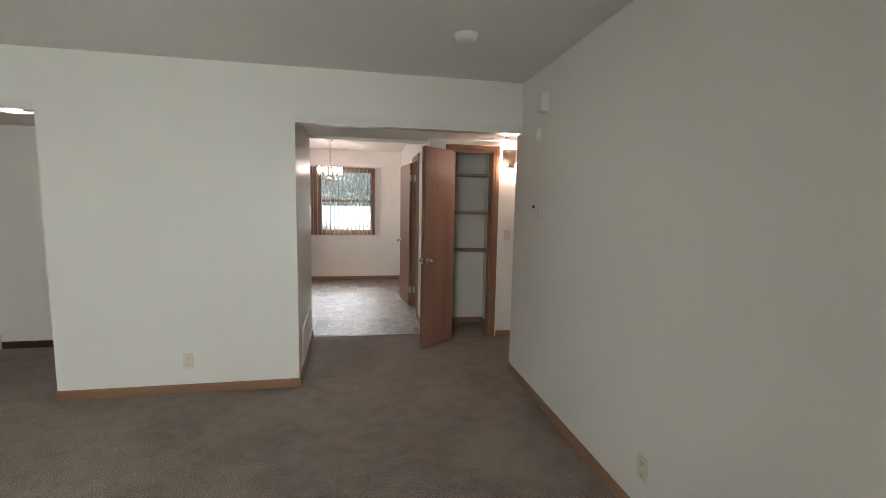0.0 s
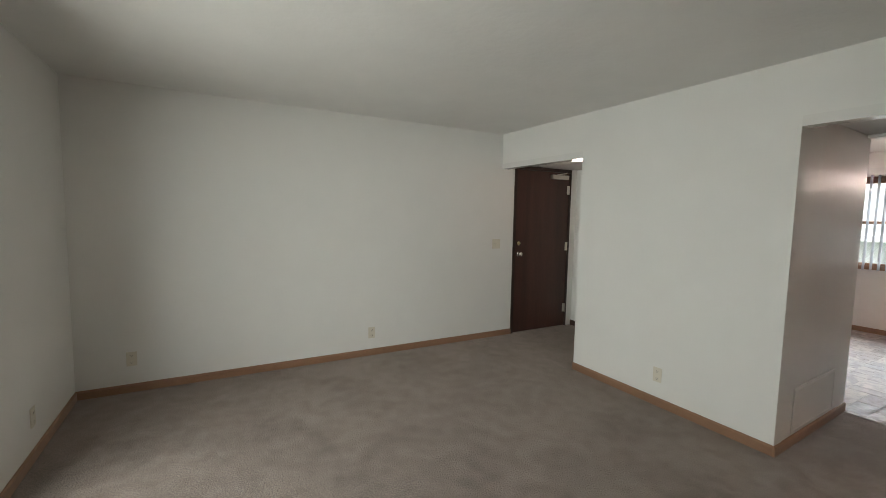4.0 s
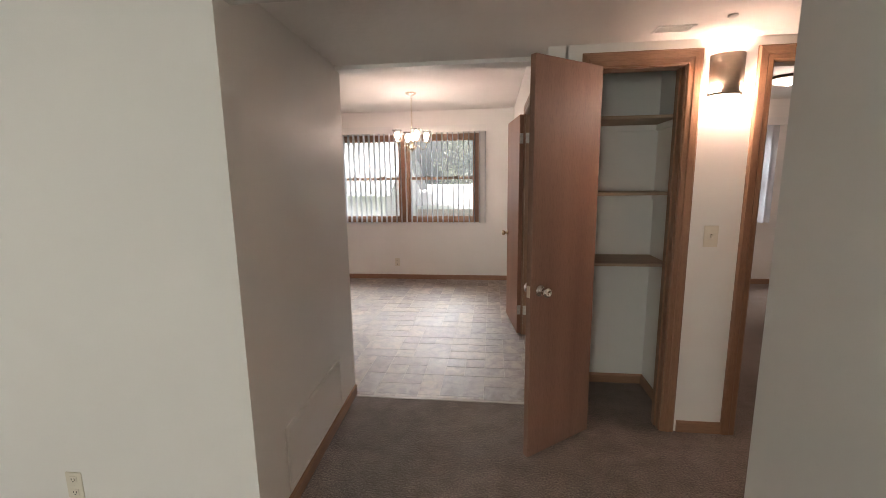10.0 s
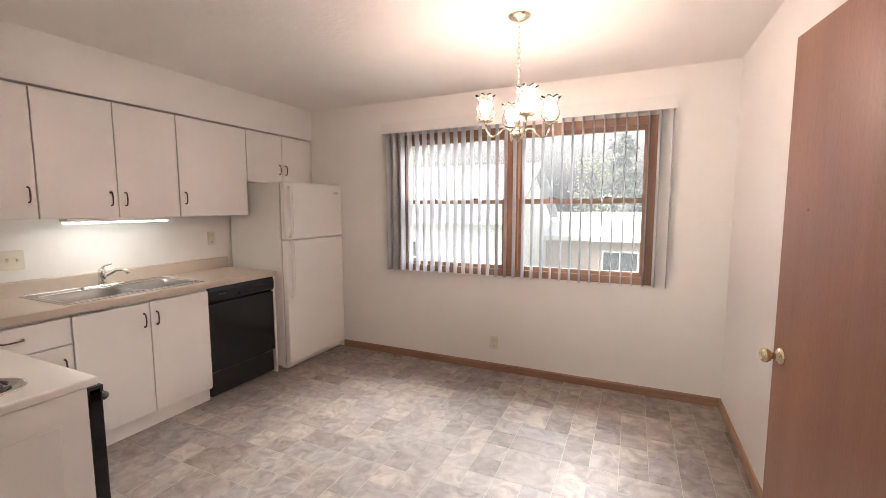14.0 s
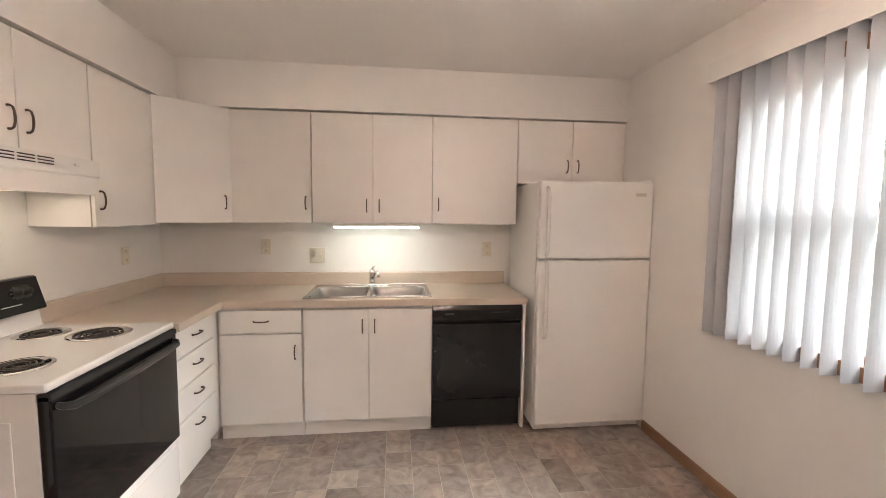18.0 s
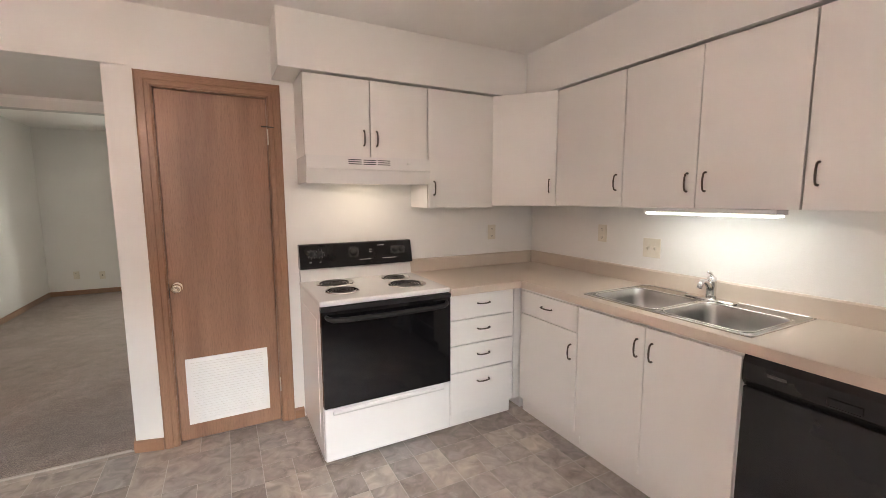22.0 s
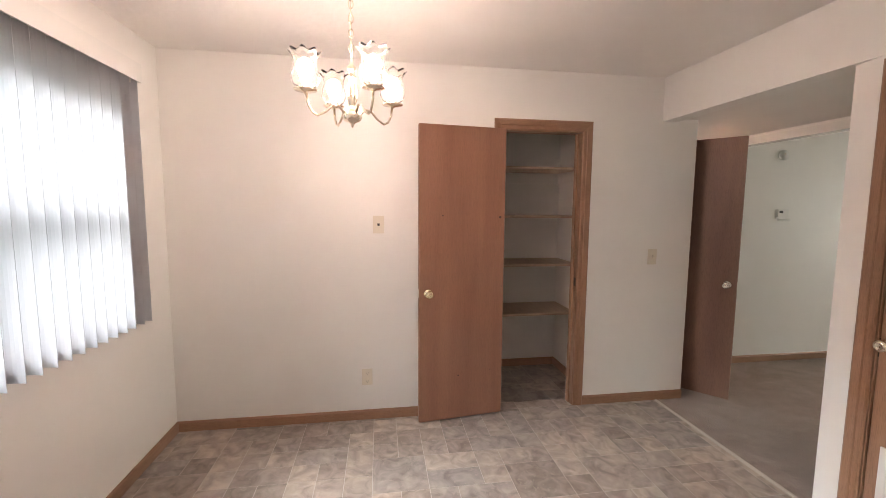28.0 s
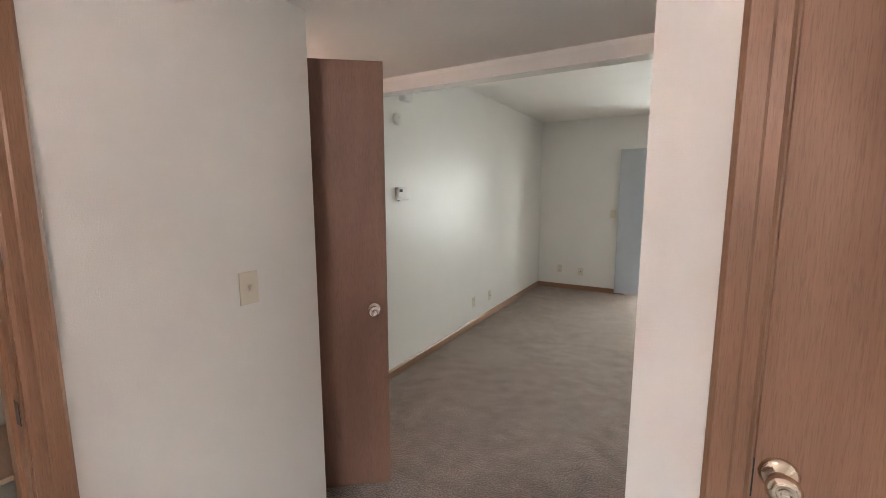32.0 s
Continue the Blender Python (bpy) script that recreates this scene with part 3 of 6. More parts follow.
wall("wall_hall_north", "off-white painted hall wall with closet and bedroom openings", (0.90, 1.048, 4.60, 4.65, 0, TOP), (1.048, 1.515, 4.60, 4.65, 2.05, TOP), (1.515, 1.90, 4.60, 4.65, 0, TOP), (1.90, 2.66, 4.60, 4.65, 2.05, TOP), (2.66, 3.30, 4.60, 4.65, 0, TOP))
wall("wall_closets", "off-white painted walls inside the closets", (0.90, 1.70, 5.19, 5.31, 0, TOP), (1.60, 1.70, 4.65, 5.19, 0, TOP), (1.64, 1.74, 5.31, 6.40, 0, TOP), (0.90, 1.64, 6.30, 6.40, 0, TOP))
wall("wall_bedroom", "off-white painted bedroom walls", (1.74, 1.84, 4.65, KN, 0, TOP), (5.0, 5.1, 4.60, KN, 0, TOP), (3.30, 5.0, 4.60, 4.65, 0, TOP))


def ceiling(name, label, *rows):
    return solo(name, union(*rows), M_CEIL, label=label, category="ceiling", kind="structure")


ceiling("ceiling_living", "textured white living room ceiling", (XW, XE, YS, YN, ZL, TOP))
ceiling("ceiling_kitchen", "textured white kitchen ceiling", (KW, KE, KS, KN, ZK, TOP))
ceiling("ceiling_hall", "textured white dropped hall ceiling", (-0.45, KE, 3.665, 4.775, ZH, 2.3), (KE, 3.20, 3.665, 4.60, ZH, 2.3))
ceiling("ceiling_entry", "textured white entry ceiling", (XW, -2.068, 3.665, 4.83, 2.135, 2.3))
ceiling("ceiling_closets", "white closet ceilings", (0.90, 1.60, 4.65, 5.19, 2.3, 2.5), (0.90, 1.64, 5.31, 6.30, 2.3, 2.5), (-1.968, -0.51, 3.665, 4.80, 2.5, 2.6))
ceiling("ceiling_bedroom", "white bedroom ceiling", (1.84, 5.0, 4.65, KN, ZK, TOP))
# Unseen slab, run out past the south wall to keep sun off the door.
solo("sun_block_slab", nbox(-3.7, 5.3, -2.2, 8.6, TOP + 0.02, TOP + 0.3), M_ROOF, label="unseen flat roof slab, its overhang added to block the sun", category="roof", kind="structure")

# soffit above the wall cabinets
solo("soffit", union((KW, -2.915, KS, KN, 2.148, ZK), (-2.915, -1.25, KS, 5.205, 2.148, ZK)), M_WALL, label="off-white painted soffit above the wall cabinets", category="soffit", kind="structure")

# floors
solo("floor_carpet", union((XW - 0.12, XW, 3.76, 4.74, -0.12, 0.0), (XW, XE, YS, YN, -0.12, 0.0), (XW, -2.068, YN, 4.83, -0.12, 0.0), (-0.375, XE, YN, 3.665, -0.12, 0.0), (-0.45, KE, 3.665, 4.82, -0.12, 0.0), (KE, 3.20, 3.665, 4.60, -0.12, 0.0),
                           (1.048, 1.515, 4.60, 4.65, -0.12, 0.0), (0.90, 1.60, 4.65, 5.19, -0.12, 0.0), (1.90, 2.66, 4.60, 4.65, -0.12, 0.0), (1.84, 5.0, 4.65, KN, -0.12, 0.0), (KE + 0.1, 1.74, 6.40, KN, -0.12, 0.0), (-1.968, -0.51, 3.665, 4.8, -0.12, 0.0)),
     M_CARPET, label="taupe cut-pile carpet with trodden patches", category="carpet", kind="structure")
vinyl = solo("floor_kitchen", union((KW, KE, 4.82, KN, -0.12, -0.001), (KE, KE + 0.1, 5.504, 6.104, -0.12, -0.001), (KE + 0.1, 1.64, 5.31, 6.30, -0.12, -0.001)),
             M_GROUT, label="sheet vinyl kitchen floor in a grey-brown slate tile pattern", category="floor", kind="structure")
solo("threshold_strip", nbox(-0.40, KE, 4.812, 4.828, -0.01, 0.003, bevel=0.002), M_GROUT, label="thin beige strip between carpet and vinyl", category="threshold", kind="structure")


bm = bmesh.new()
rng = random.Random(5)
ring = [bm.verts.new((0.36 + (0.155 + 0.03 * rng.uniform(-1, 1)) * math.cos(a) + 0.02 * math.sin(3 * a), 4.175 + (0.052 + 0.014 * rng.uniform(-1, 1)) * math.sin(a) + 0.05 * math.cos(a), 0.0015)) for a in [2 * math.pi * k / 28 for k in range(28)]]
bm.faces.new(ring)
solo("carpet_patch", bm, M_CARPET_PALE, label="small pale worn patch in the hall carpet", category="stain", kind="structure")


# ---- trim ----
BH, BT = 0.068, 0.013


def baseboard(x0, y0, x1, y1, side, h=BH, mat=None):
    """A run along a wall; side is the direction into the room, (sx, sy)."""
    bm = bmesh.new()
    sx, sy = side
    if sx:
        prism(bm, [(x0, 0), (x0 + sx * BT, 0), (x0 + sx * BT, h - 0.012), (x0 + sx * BT * 0.45, h), (x0, h)], 1, y0, y1)
        m = M_TRIM_Y
    else:
        prism(bm, [(y0, 0), (y0 + sy * BT, 0), (y0 + sy * BT, h - 0.012), (y0 + sy * BT * 0.45, h), (y0, h)], 0, x0, x1)
        m = M_TRIM_X
    return solo("baseboard", bm, mat or m, label="narrow stained oak baseboard", category="baseboard", kind="structure")


baseboard(XW, YS, XW, 3.765, (1, 0))
baseboard(XW, YS, -1.795, YS, (0, 1))
baseboard(0.26, YS, XE, YS, (0, 1))
baseboard(XE, YS, XE, 3.665, (-1, 0))
baseboard(-2.068, YN, -0.375, YN, (0, -1))
baseboard(-2.068, YN, -2.068, 4.83, (-1, 0))
baseboard(XW, 4.83, -2.068, 4.83, (0, -1), mat=M_ENTRY)


def slant_board(x0, y0, x1, y1, nx, ny):
    """A baseboard along a wall that is out of square; (nx, ny) points into the room."""
    bm = bmesh.new()
    rows = [[bm.verts.new((x + d * nx, y + d * ny, z)) for d, z in ((0, 0), (BT, 0), (BT, BH - 0.012), (BT * 0.45, BH), (0, BH))] for x, y in ((x0, y0), (x1, y1))]
    for k in range(5):
        bm.faces.new((rows[0][k], rows[0][(k + 1) % 5], rows[1][(k + 1) % 5], rows[1][k]))
    bm.faces.new(rows[0][::-1])
    bm.faces.new(rows[1])
    bmesh.ops.recalc_face_normals(bm, faces=bm.faces)
    solo("baseboard", bm, M_TRIM_Y, label="narrow stained oak baseboard", category="baseboard", kind="structure")


slant_board(HALL_X(YN - BT), YN - BT, HALL_X(4.85), 4.85, 1, 0)
slant_board(-0.569, KS, HALL_X(4.853) + 0.004, 4.853, 0.26, 0.966)
baseboard(1.595, 4.60, 1.835, 4.60, (0, -1))
baseboard(-1.352, KS, -1.292, KS, (0, 1))
baseboard(KE, 4.60, KE, 5.44, (-1, 0))
baseboard(KE, 6.169, KE, KN, (-1, 0))
baseboard(-2.55, KN, KE, KN, (0, -1))
baseboard(1.64, 5.31, 1.64, 6.30, (-1, 0))
baseboard(0.90, 5.31, 1.64, 5.31, (0, 1))
baseboard(0.90, 5.19, 1.60, 5.19, (0, -1))
baseboard(1.60, 4.65, 1.60, 5.19, (-1, 0))
baseboard(1.84, KN, 5.0, KN, (0, -1))
baseboard(5.0, 4.65, 5.0, KN, (-1, 0))


CASING = ((0.0, 0.5), (0.10, 0.8), (0.38, 0.75), (0.45, 1.0), (0.88, 1.0), (1.0, 0.6))     # share of the width from the opening, share of the depth


def casing_run(axis, face, out, inner, outer):
    """A moulded board between an inner and an outer line, each given by two (along, height) ends, so that mitred ends close."""
    bm = bmesh.new()
    ends = []
    for k in (0, 1):
        (a0, z0), (a1, z1) = inner[k], outer[k]
        ring = [(a0, z0, face)] + [(a0 + (a1 - a0) * u, z0 + (z1 - z0) * u, face + out * 0.017 * d) for u, d in CASING] + [(a1, z1, face)]
        ends.append([bm.verts.new((a, v, z) if axis == 0 else (v, a, z)) for a, z, v in ring])
    n = len(ends[0])
    for i in range(n):
        bm.faces.new((ends[0][i], ends[0][(i + 1) % n], ends[1][(i + 1) % n], ends[1][i]))
    bm.faces.new(ends[0][::-1])
    bm.faces.new(ends[1])
    bmesh.ops.recalc_face_normals(bm, faces=bm.faces)
    return bm


def door_frame(name, label, axis, a0, a1, h, face, out, depth, cw=0.064):
    """Casing and jambs of an opening from a0 to a1 along the wall (axis 0: wall along x, 1: along y); face: wall face, out: into the room."""
    t = thing(name, Matrix(), label, "door frame", kind="structure")

    def put(u0, u1, v0, v1, z0, z1, bv=0.0):
        return nbox(u0, u1, v0, v1, z0, z1, bevel=bv) if axis == 0 else nbox(v0, v1, u0, u1, z0, z1, bevel=bv)

    i0, i1, hi, ho = a0 + 0.011, a1 - 0.011, h - 0.011, h + cw
    mt = M_TRIM_X if axis == 0 else M_TRIM_Y
    part("casing", casing_run(axis, face, out, ((i0, 0), (i0, hi)), ((a0 - cw, 0), (a0 - cw, ho))), M_TRIM, t)
    part("casing", casing_run(axis, face, out, ((i1, 0), (i1, hi)), ((a1 + cw, 0), (a1 + cw, ho))), M_TRIM, t)
    part("head_casing", casing_run(axis, face, out, ((i0, hi), (i1, hi)), ((a0 - cw, ho), (a1 + cw, ho))), mt, t)
    part("jamb", put(a0, a0 + 0.016, face - out * depth, face - out * 0.001, 0, h), M_TRIM, t)
    part("jamb", put(a1 - 0.016, a1, face - out * depth, face - out * 0.001, 0, h), M_TRIM, t)
    part("head_jamb", put(a0 + 0.016, a1 - 0.016, face - out * depth, face - out * 0.001, h - 0.016, h), mt, t)
    for u in (a0 + 0.016, a1 - 0.026):
        part("stop", put(u, u + 0.010, face - out * 0.085, face - out * 0.045, 0, h - 0.016), M_TRIM, t)
    return t


door_frame("door_frame_pantry", "stained oak casing around the open pantry doorway", 1, 5.504, 6.104, 2.05, KE, -1, 0.10)
door_frame("door_frame_hall_closet", "stained oak casing around the hall linen closet", 0, 1.048, 1.515, 2.05, 4.60, -1, 0.10)
door_frame("door_frame_bedroom", "stained oak casing around the bedroom doorway", 0, 1.90, 2.66, 2.05, 4.60, -1, 0.10)
door_frame("door_frame_furnace", "stained oak casing around the furnace closet door", 0, -1.227, -0.634, 2.055, KS, 1, 0.075)


# ---- doors ----
def knob_set(parent, x, z, t, mat, label):
    """A round knob with rose on both faces of a leaf of thickness t (leaf from y=0 to y=t)."""
    for side, y0 in ((-1, 0.0), (1, t)):
        m = Matrix.Translation((x, y0, z)) @ pose(0, 0, 0, 90 if side < 0 else -90)
        bm = lathe(bmesh.new(), [(0.031, 0), (0.031, 0.004), (0.026, 0.009), (0.012, 0.012), (0.011, 0.030), (0.020, 0.036), (0.0265, 0.046), (0.0265, 0.054), (0.020, 0.062), (0.010, 0.064), (0.009, 0.062), (0.0, 0.062)], 24, m)
        part("knob", bm, mat, parent, label, smooth=True)


def leaf_door(name, hinge_at, angle, width, height, mat, label, knob=M_BRASS):
    """Flush door: local x from the hinge along the leaf, y across it."""
    t = thing(name, pose(hinge_at[0], hinge_at[1], 0.012, 0, 0, angle), label, "door")
    part("leaf", nbox(0.0, width, 0, 0.035, 0, height, bevel=0.0025, seg=1), mat, t)
    knob_set(t, width - 0.062, 0.905, 0.035, knob, "round brass knob")
    part("latch_plate", nbox(width - 0.0005, width + 0.0015, 0.006, 0.029, 0.875, 0.935), M_NICKEL, t)
    return t


# pantry door, folded back almost to the wall
pd = leaf_door("pantry_door", (0.792, 6.100), 90 + 7.5, 0.612, 2.025, M_DOOR_RED, "reddish stained flush pantry door standing open against the wall")
for z in (0.23, 1.82):
    part("hinge_plate", nbox(-0.0018, 0.0, 0.002, 0.033, z - 0.045, z + 0.045), M_HINGE, pd, "worn metal hinge plate")
    solo("hinge_leaf", nbox(KE + 0.001, KE + 0.036, 6.086, 6.0878, z - 0.033, z + 0.057), M_HINGE, label="worn metal hinge leaf on the pantry door jamb", category="hinge", kind="structure")
for u, z, r in ((0.45, 1.43, 0.005), (0.035, 1.42, 0.009), (0.33, 0.31, 0.006), (0.09, 0.33, 0.004)):
    part("dent", cyl(bmesh.new(), r, r, 0.0006, Matrix.Translation((u, 0.0352, z)) @ pose(0, 0, 0, -90), 12), M_ENTRY, pd, "small dark dent")
part("dent", nbox(0.004, 0.020, 0.0351, 0.0355, 0.93, 0.935), M_ENTRY, pd, "small dark scratch")
solo("strike_plate", nbox(KE + 0.008, KE + 0.036, 5.5205, 5.522, 0.92, 0.98, bevel=0.0004, seg=1), M_PULL, label="dark metal strike plate on the pantry jamb", category="strike plate", kind="structure")
# hall closet door
cd = leaf_door("closet_door", (1.060, 4.576), 180 + 38.8, 0.474, 2.025, M_DOOR_CLOSET, "brown stained flush linen closet door standing open into the hall", knob=M_CHROME)
for z in (0.23, 1.82):
    bm = bmesh.new()
    cyl(bm, 0.0065, 0.0065, 0.09, Matrix.Translation((-0.004, -0.004, z - 0.045)), 10)
    box(bm, -0.002, 0.03, -0.0015, 0.0005, z - 0.045, z + 0.045)
    part("hinge", bm, M_NICKEL, cd, "worn metal butt hinge")
# furnace closet door, shut, with a louvred vent in its foot
fd = thing("furnace_closet_door", pose(-1.211, 4.845, 0.012), "shut brown stained flush furnace closet door with a white vent grille", "door")
part("leaf", nbox(0.002, 0.559, 0.0, 0.035, 0, 2.024, bevel=0.002, seg=1), M_DOOR, fd)
m = Matrix.Translation((0.520, 0.035, 0.930)) @ pose(0, 0, 0, -90)
part("knob", lathe(bmesh.new(), [(0.032, 0), (0.032, 0.004), (0.026, 0.009), (0.013, 0.012), (0.012, 0.030), (0.021, 0.036), (0.027, 0.046), (0.027, 0.054), (0.020, 0.063), (0.012, 0.064), (0.010, 0.060), (0, 0.060)], 24, m), M_PALE_BRASS, fd, "round pale brass knob", True)
part("strike", nbox(0.557, 0.561, 0.012, 0.036, 0.87, 0.95), M_SLOT, fd)
for z in (0.24, 1.80):
    bm = cyl(bmesh.new(), 0.0065, 0.0065, 0.092, Matrix.Translation((-0.004, 0.042, z - 0.046)), 10)
    part("hinge", bm, M_NICKEL, fd, "worn metal butt hinge")
bm = tube(bmesh.new(), [(0.03, 0.045, 1.86), (0.0, 0.062, 1.858), (-0.05, 0.055, 1.856)], 0.004, 8)
part("door_stop", bm, M_PULL, fd, "dark hinge-pin door stop", True)
vg = part("vent_grille", boxes((0.067, 0.511, 0.0355, 0.043, 0.096, 0.122), (0.067, 0.511, 0.0355, 0.043, 0.472, 0.498), (0.067, 0.093, 0.0355, 0.043, 0.122, 0.472), (0.485, 0.511, 0.0355, 0.043, 0.122, 0.472)), M_GRILLE, fd, "white louvred return-air grille")
lb = bmesh.new()
for i in range(22):
    z = 0.1235 + i * 0.0158
    prism(lb, [(0.0368, z + 0.002), (0.0412, z), (0.0418, z + 0.002), (0.0388, z + 0.0128), (0.0368, z + 0.0131)], 0, 0.093, 0.485)
part("louvres", lb, M_GRILLE, vg)
part("backing", nbox(0.090, 0.488, 0.0352, 0.0366, 0.119, 0.475), M_CAB_EDGE, vg)

# entry door with closer, in a dark metal frame
en = thing("entry_door", pose(XW, 3.765, 0.0), "shut dark brown flush entry door with closer and lock", "door")
part("leaf", nbox(-0.06, -0.018, 0.031, 0.943, 0.002, 2.085, bevel=0.002, seg=1), M_ENTRY, en)
fr = part("frame", union((-0.10, 0.012, -0.005, 0.030, 0, 2.13), (-0.10, 0.004, 0.944, 0.965, 0, 2.13), (-0.10, 0.012, 0.030, 0.944, 2.086, 2.13)), M_ENTRY_FRAME, en, "dark painted metal frame")
for z in (0.25, 1.10, 1.86):
    bm = cyl(bmesh.new(), 0.008, 0.008, 0.115, Matrix.Translation((-0.010, 0.943, z - 0.057)), 10)
    box(bm, -0.018, -0.0165, 0.910, 0.943, z - 0.057, z + 0.057)
    part("hinge", bm, M_NICKEL, en, "satin metal hinge")
cl = part("closer", nbox(-0.018, 0.035, 0.60, 0.89, 1.995, 2.05, bevel=0.008), M_NICKEL, en, "silver door closer body")
part("closer_arm", tube(bmesh.new(), [(0.01, 0.70, 2.053), (0.06, 0.80, 2.070), (-0.005, 0.885, 2.090)], 0.007, 8), M_NICKEL, cl, smooth=True)
mk = pose(-0.018, 0.10, 1.02, 0, 90, 0)
part("knob", lathe(bmesh.new(), [(0.033, 0), (0.033, 0.005), (0.014, 0.012), (0.013, 0.034), (0.026, 0.042), (0.029, 0.055), (0.024, 0.068), (0, 0.070)], 24, mk), M_CHROME, en, "chrome door knob", True)
part("deadbolt", lathe(bmesh.new(), [(0.030, 0), (0.029, 0.010), (0.022, 0.016), (0, 0.017)], 24, pose(-0.018, 0.10, 1.155, 0, 90, 0)), M_BRASS, en, "brass deadbolt", True)
part("thumb_turn", nbox(-0.004, 0.012, 0.094, 0.106, 1.140, 1.170, bevel=0.003), M_BRASS, en)


# ---- plates and small wall fixtures ----
def plate(name, label, category, m, kind="outlet", w=0.072, h=0.117, mat=None):
    """Cover plate; local x across, z up, y out of the wall."""
    t = thing(name, m, label, category)
    mat = mat or M_IVORY
    part("cover", nbox(-w / 2, w / 2, 0, 0.006, -h / 2, h / 2, bevel=0.0025), mat, t)
    if kind == "outlet":
        for dz in (-0.029, 0.029):
            face = part("socket", nbox(-0.017, 0.017, 0.006, 0.0085, dz - 0.014, dz + 0.014, bevel=0.002), mat, t)
            part("slots", boxes((-0.008, -0.0055, 0.0084, 0.0092, dz - 0.004, dz + 0.006), (0.0055, 0.008, 0.0084, 0.0092, dz - 0.003, dz + 0.005), (-0.0025, 0.0025, 0.0084, 0.0092, dz - 0.011, dz - 0.007)), M_SLOT, face)
        part("screw", cyl(bmesh.new(), 0.003, 0.003, 0.001, pose(0, 0.006, 0, -90), 10), M_NICKEL, t)
    elif kind == "jack":
        part("jack", nbox(-0.008, 0.008, 0.006, 0.009, -0.008, 0.008, bevel=0.001), M_SLOT, t)
    else:
        n = 2 if kind == "double" else 1
        for k in range(n):
            cx = (k - (n - 1) / 2) * 0.046
            part("toggle", prism(bmesh.new(), [(0.006, -0.012), (0.008, -0.012), (0.019, 0.002), (0.018, 0.008), (0.006, 0.012)], 0, cx - 0.005, cx + 0.005), mat, t)
            for dz in (-0.03, 0.03):
                part("screw", cyl(bmesh.new(), 0.003, 0.003, 0.001, pose(cx, 0.006, dz, -90), 10), M_NICKEL, t)
    return t


def on_wall(x, y, z, out):
    """Pose on a wall whose room side lies toward out, one of n, s, e, w."""
    return pose(x, y, z, 0, 0, {"n": 0, "s": 180, "e": -90, "w": 90}[out])


OUT = "ivory duplex outlet plate low on the wall"
plate("outlet", OUT, "outlet", on_wall(XW, -0.143, 0.277, "e"))
plate("outlet", OUT, "outlet", on_wall(XW, 1.911, 0.243, "e"))
plate("outlet", OUT, "outlet", on_wall(-2.45, YS, 0.257, "n"))
plate("outlet", OUT, "outlet", on_wall(1.09, YS, 0.30, "n"))
plate("phone_jack", "ivory jack plate low on the wall", "wall plate", on_wall(0.778, YS, 0.277, "n"), "jack")
plate("outlet", OUT, "outlet", on_wall(XE, 1.814, 0.27, "w"))
plate("phone_jack", "ivory jack plate low on the wall", "wall plate", on_wall(XE, 1.382, 0.252, "w"), "jack")
plate("outlet", OUT, "outlet", on_wall(-1.184, YN, 0.252, "s"))
plate("light_switch", "ivory double light switch beside the entry door", "light switch", on_wall(XW, 3.504, 1.157, "e"), "double", 0.117)
plate("light_switch", "ivory light switch beside the patio door", "light switch", on_wall(0.371, YS, 1.148, "n"), "single")
plate("light_switch", "ivory light switch below the hall wall lamp", "light switch", on_wall(1.692, 4.60, 1.154, "s"), "single")
plate("light_switch", "ivory light switch on the dining wall", "light switch", on_wall(KE, 4.916, 1.134, "w"), "single")
plate("phone_plate", "ivory wall phone plate on the dining wall", "wall plate", on_wall(KE, 6.968, 1.377, "w"), "jack", 0.075, 0.12)
plate("outlet", OUT, "outlet", on_wall(KE, 7.055, 0.308, "w"))
plate("outlet", OUT, "outlet", on_wall(-0.905, KN, 0.257, "s"))
plate("outlet", "ivory duplex outlet above the counter", "outlet", on_wall(KW, 5.637, 1.202, "e"))
plate("light_switch", "ivory double plate with switch above the sink", "light switch", on_wall(KW, 6.015, 1.137, "e"), "double", 0.117)
plate("outlet", "ivory duplex outlet above the counter beside the fridge", "outlet", on_wall(KW, 7.342, 1.184, "e"))
plate("outlet", "ivory duplex outlet above the counter", "outlet", on_wall(-2.842, KS, 1.175, "n"))

th = thing("thermostat", on_wall(XE, 3.145, 1.455, "w"), "white programmable thermostat with small display on the wall", "thermostat")
part("base", nbox(-0.062, 0.062, 0, 0.012, -0.045, 0.045, bevel=0.004), M_WHITE_PL, th)
part("body", nbox(-0.055, 0.06, 0.012, 0.030, -0.030, 0.045, bevel=0.005), M_WHITE_PL, th)
part("display", nbox(0.008, 0.048, 0.0298, 0.0312, 0.008, 0.030), M_BLACK_SATIN, th, "dark display")
part("flap", nbox(-0.075, 0.05, 0.010, 0.034, -0.062, -0.050, bevel=0.003), M_WHITE_PL, th, "open flap")
ch = thing("door_chime", on_wall(XE, 3.09, 2.215, "w"), "white door chime box high on the wall", "door chime")
part("body", nbox(-0.05, 0.05, 0, 0.062, -0.065, 0.065, bevel=0.008), M_WHITE_PL, ch)
al = thing("alarm_sounder", on_wall(XE, 3.178, 2.01, "w"), "small round white alarm on the wall", "alarm")
part("body", lathe(bmesh.new(), [(0.045, 0), (0.045, 0.022), (0.036, 0.034), (0, 0.036)], 28, pose(0, 0, 0, -90)), M_WHITE_PL, al, smooth=True)
part("button", cyl(bmesh.new(), 0.008, 0.007, 0.006, pose(0.012, 0.034, 0.008, -90), 14), M_IVORY, al)
sd = thing("smoke_detector", pose(0.735, 2.705, ZL, 180), "round white smoke detector on the ceiling", "smoke detector")
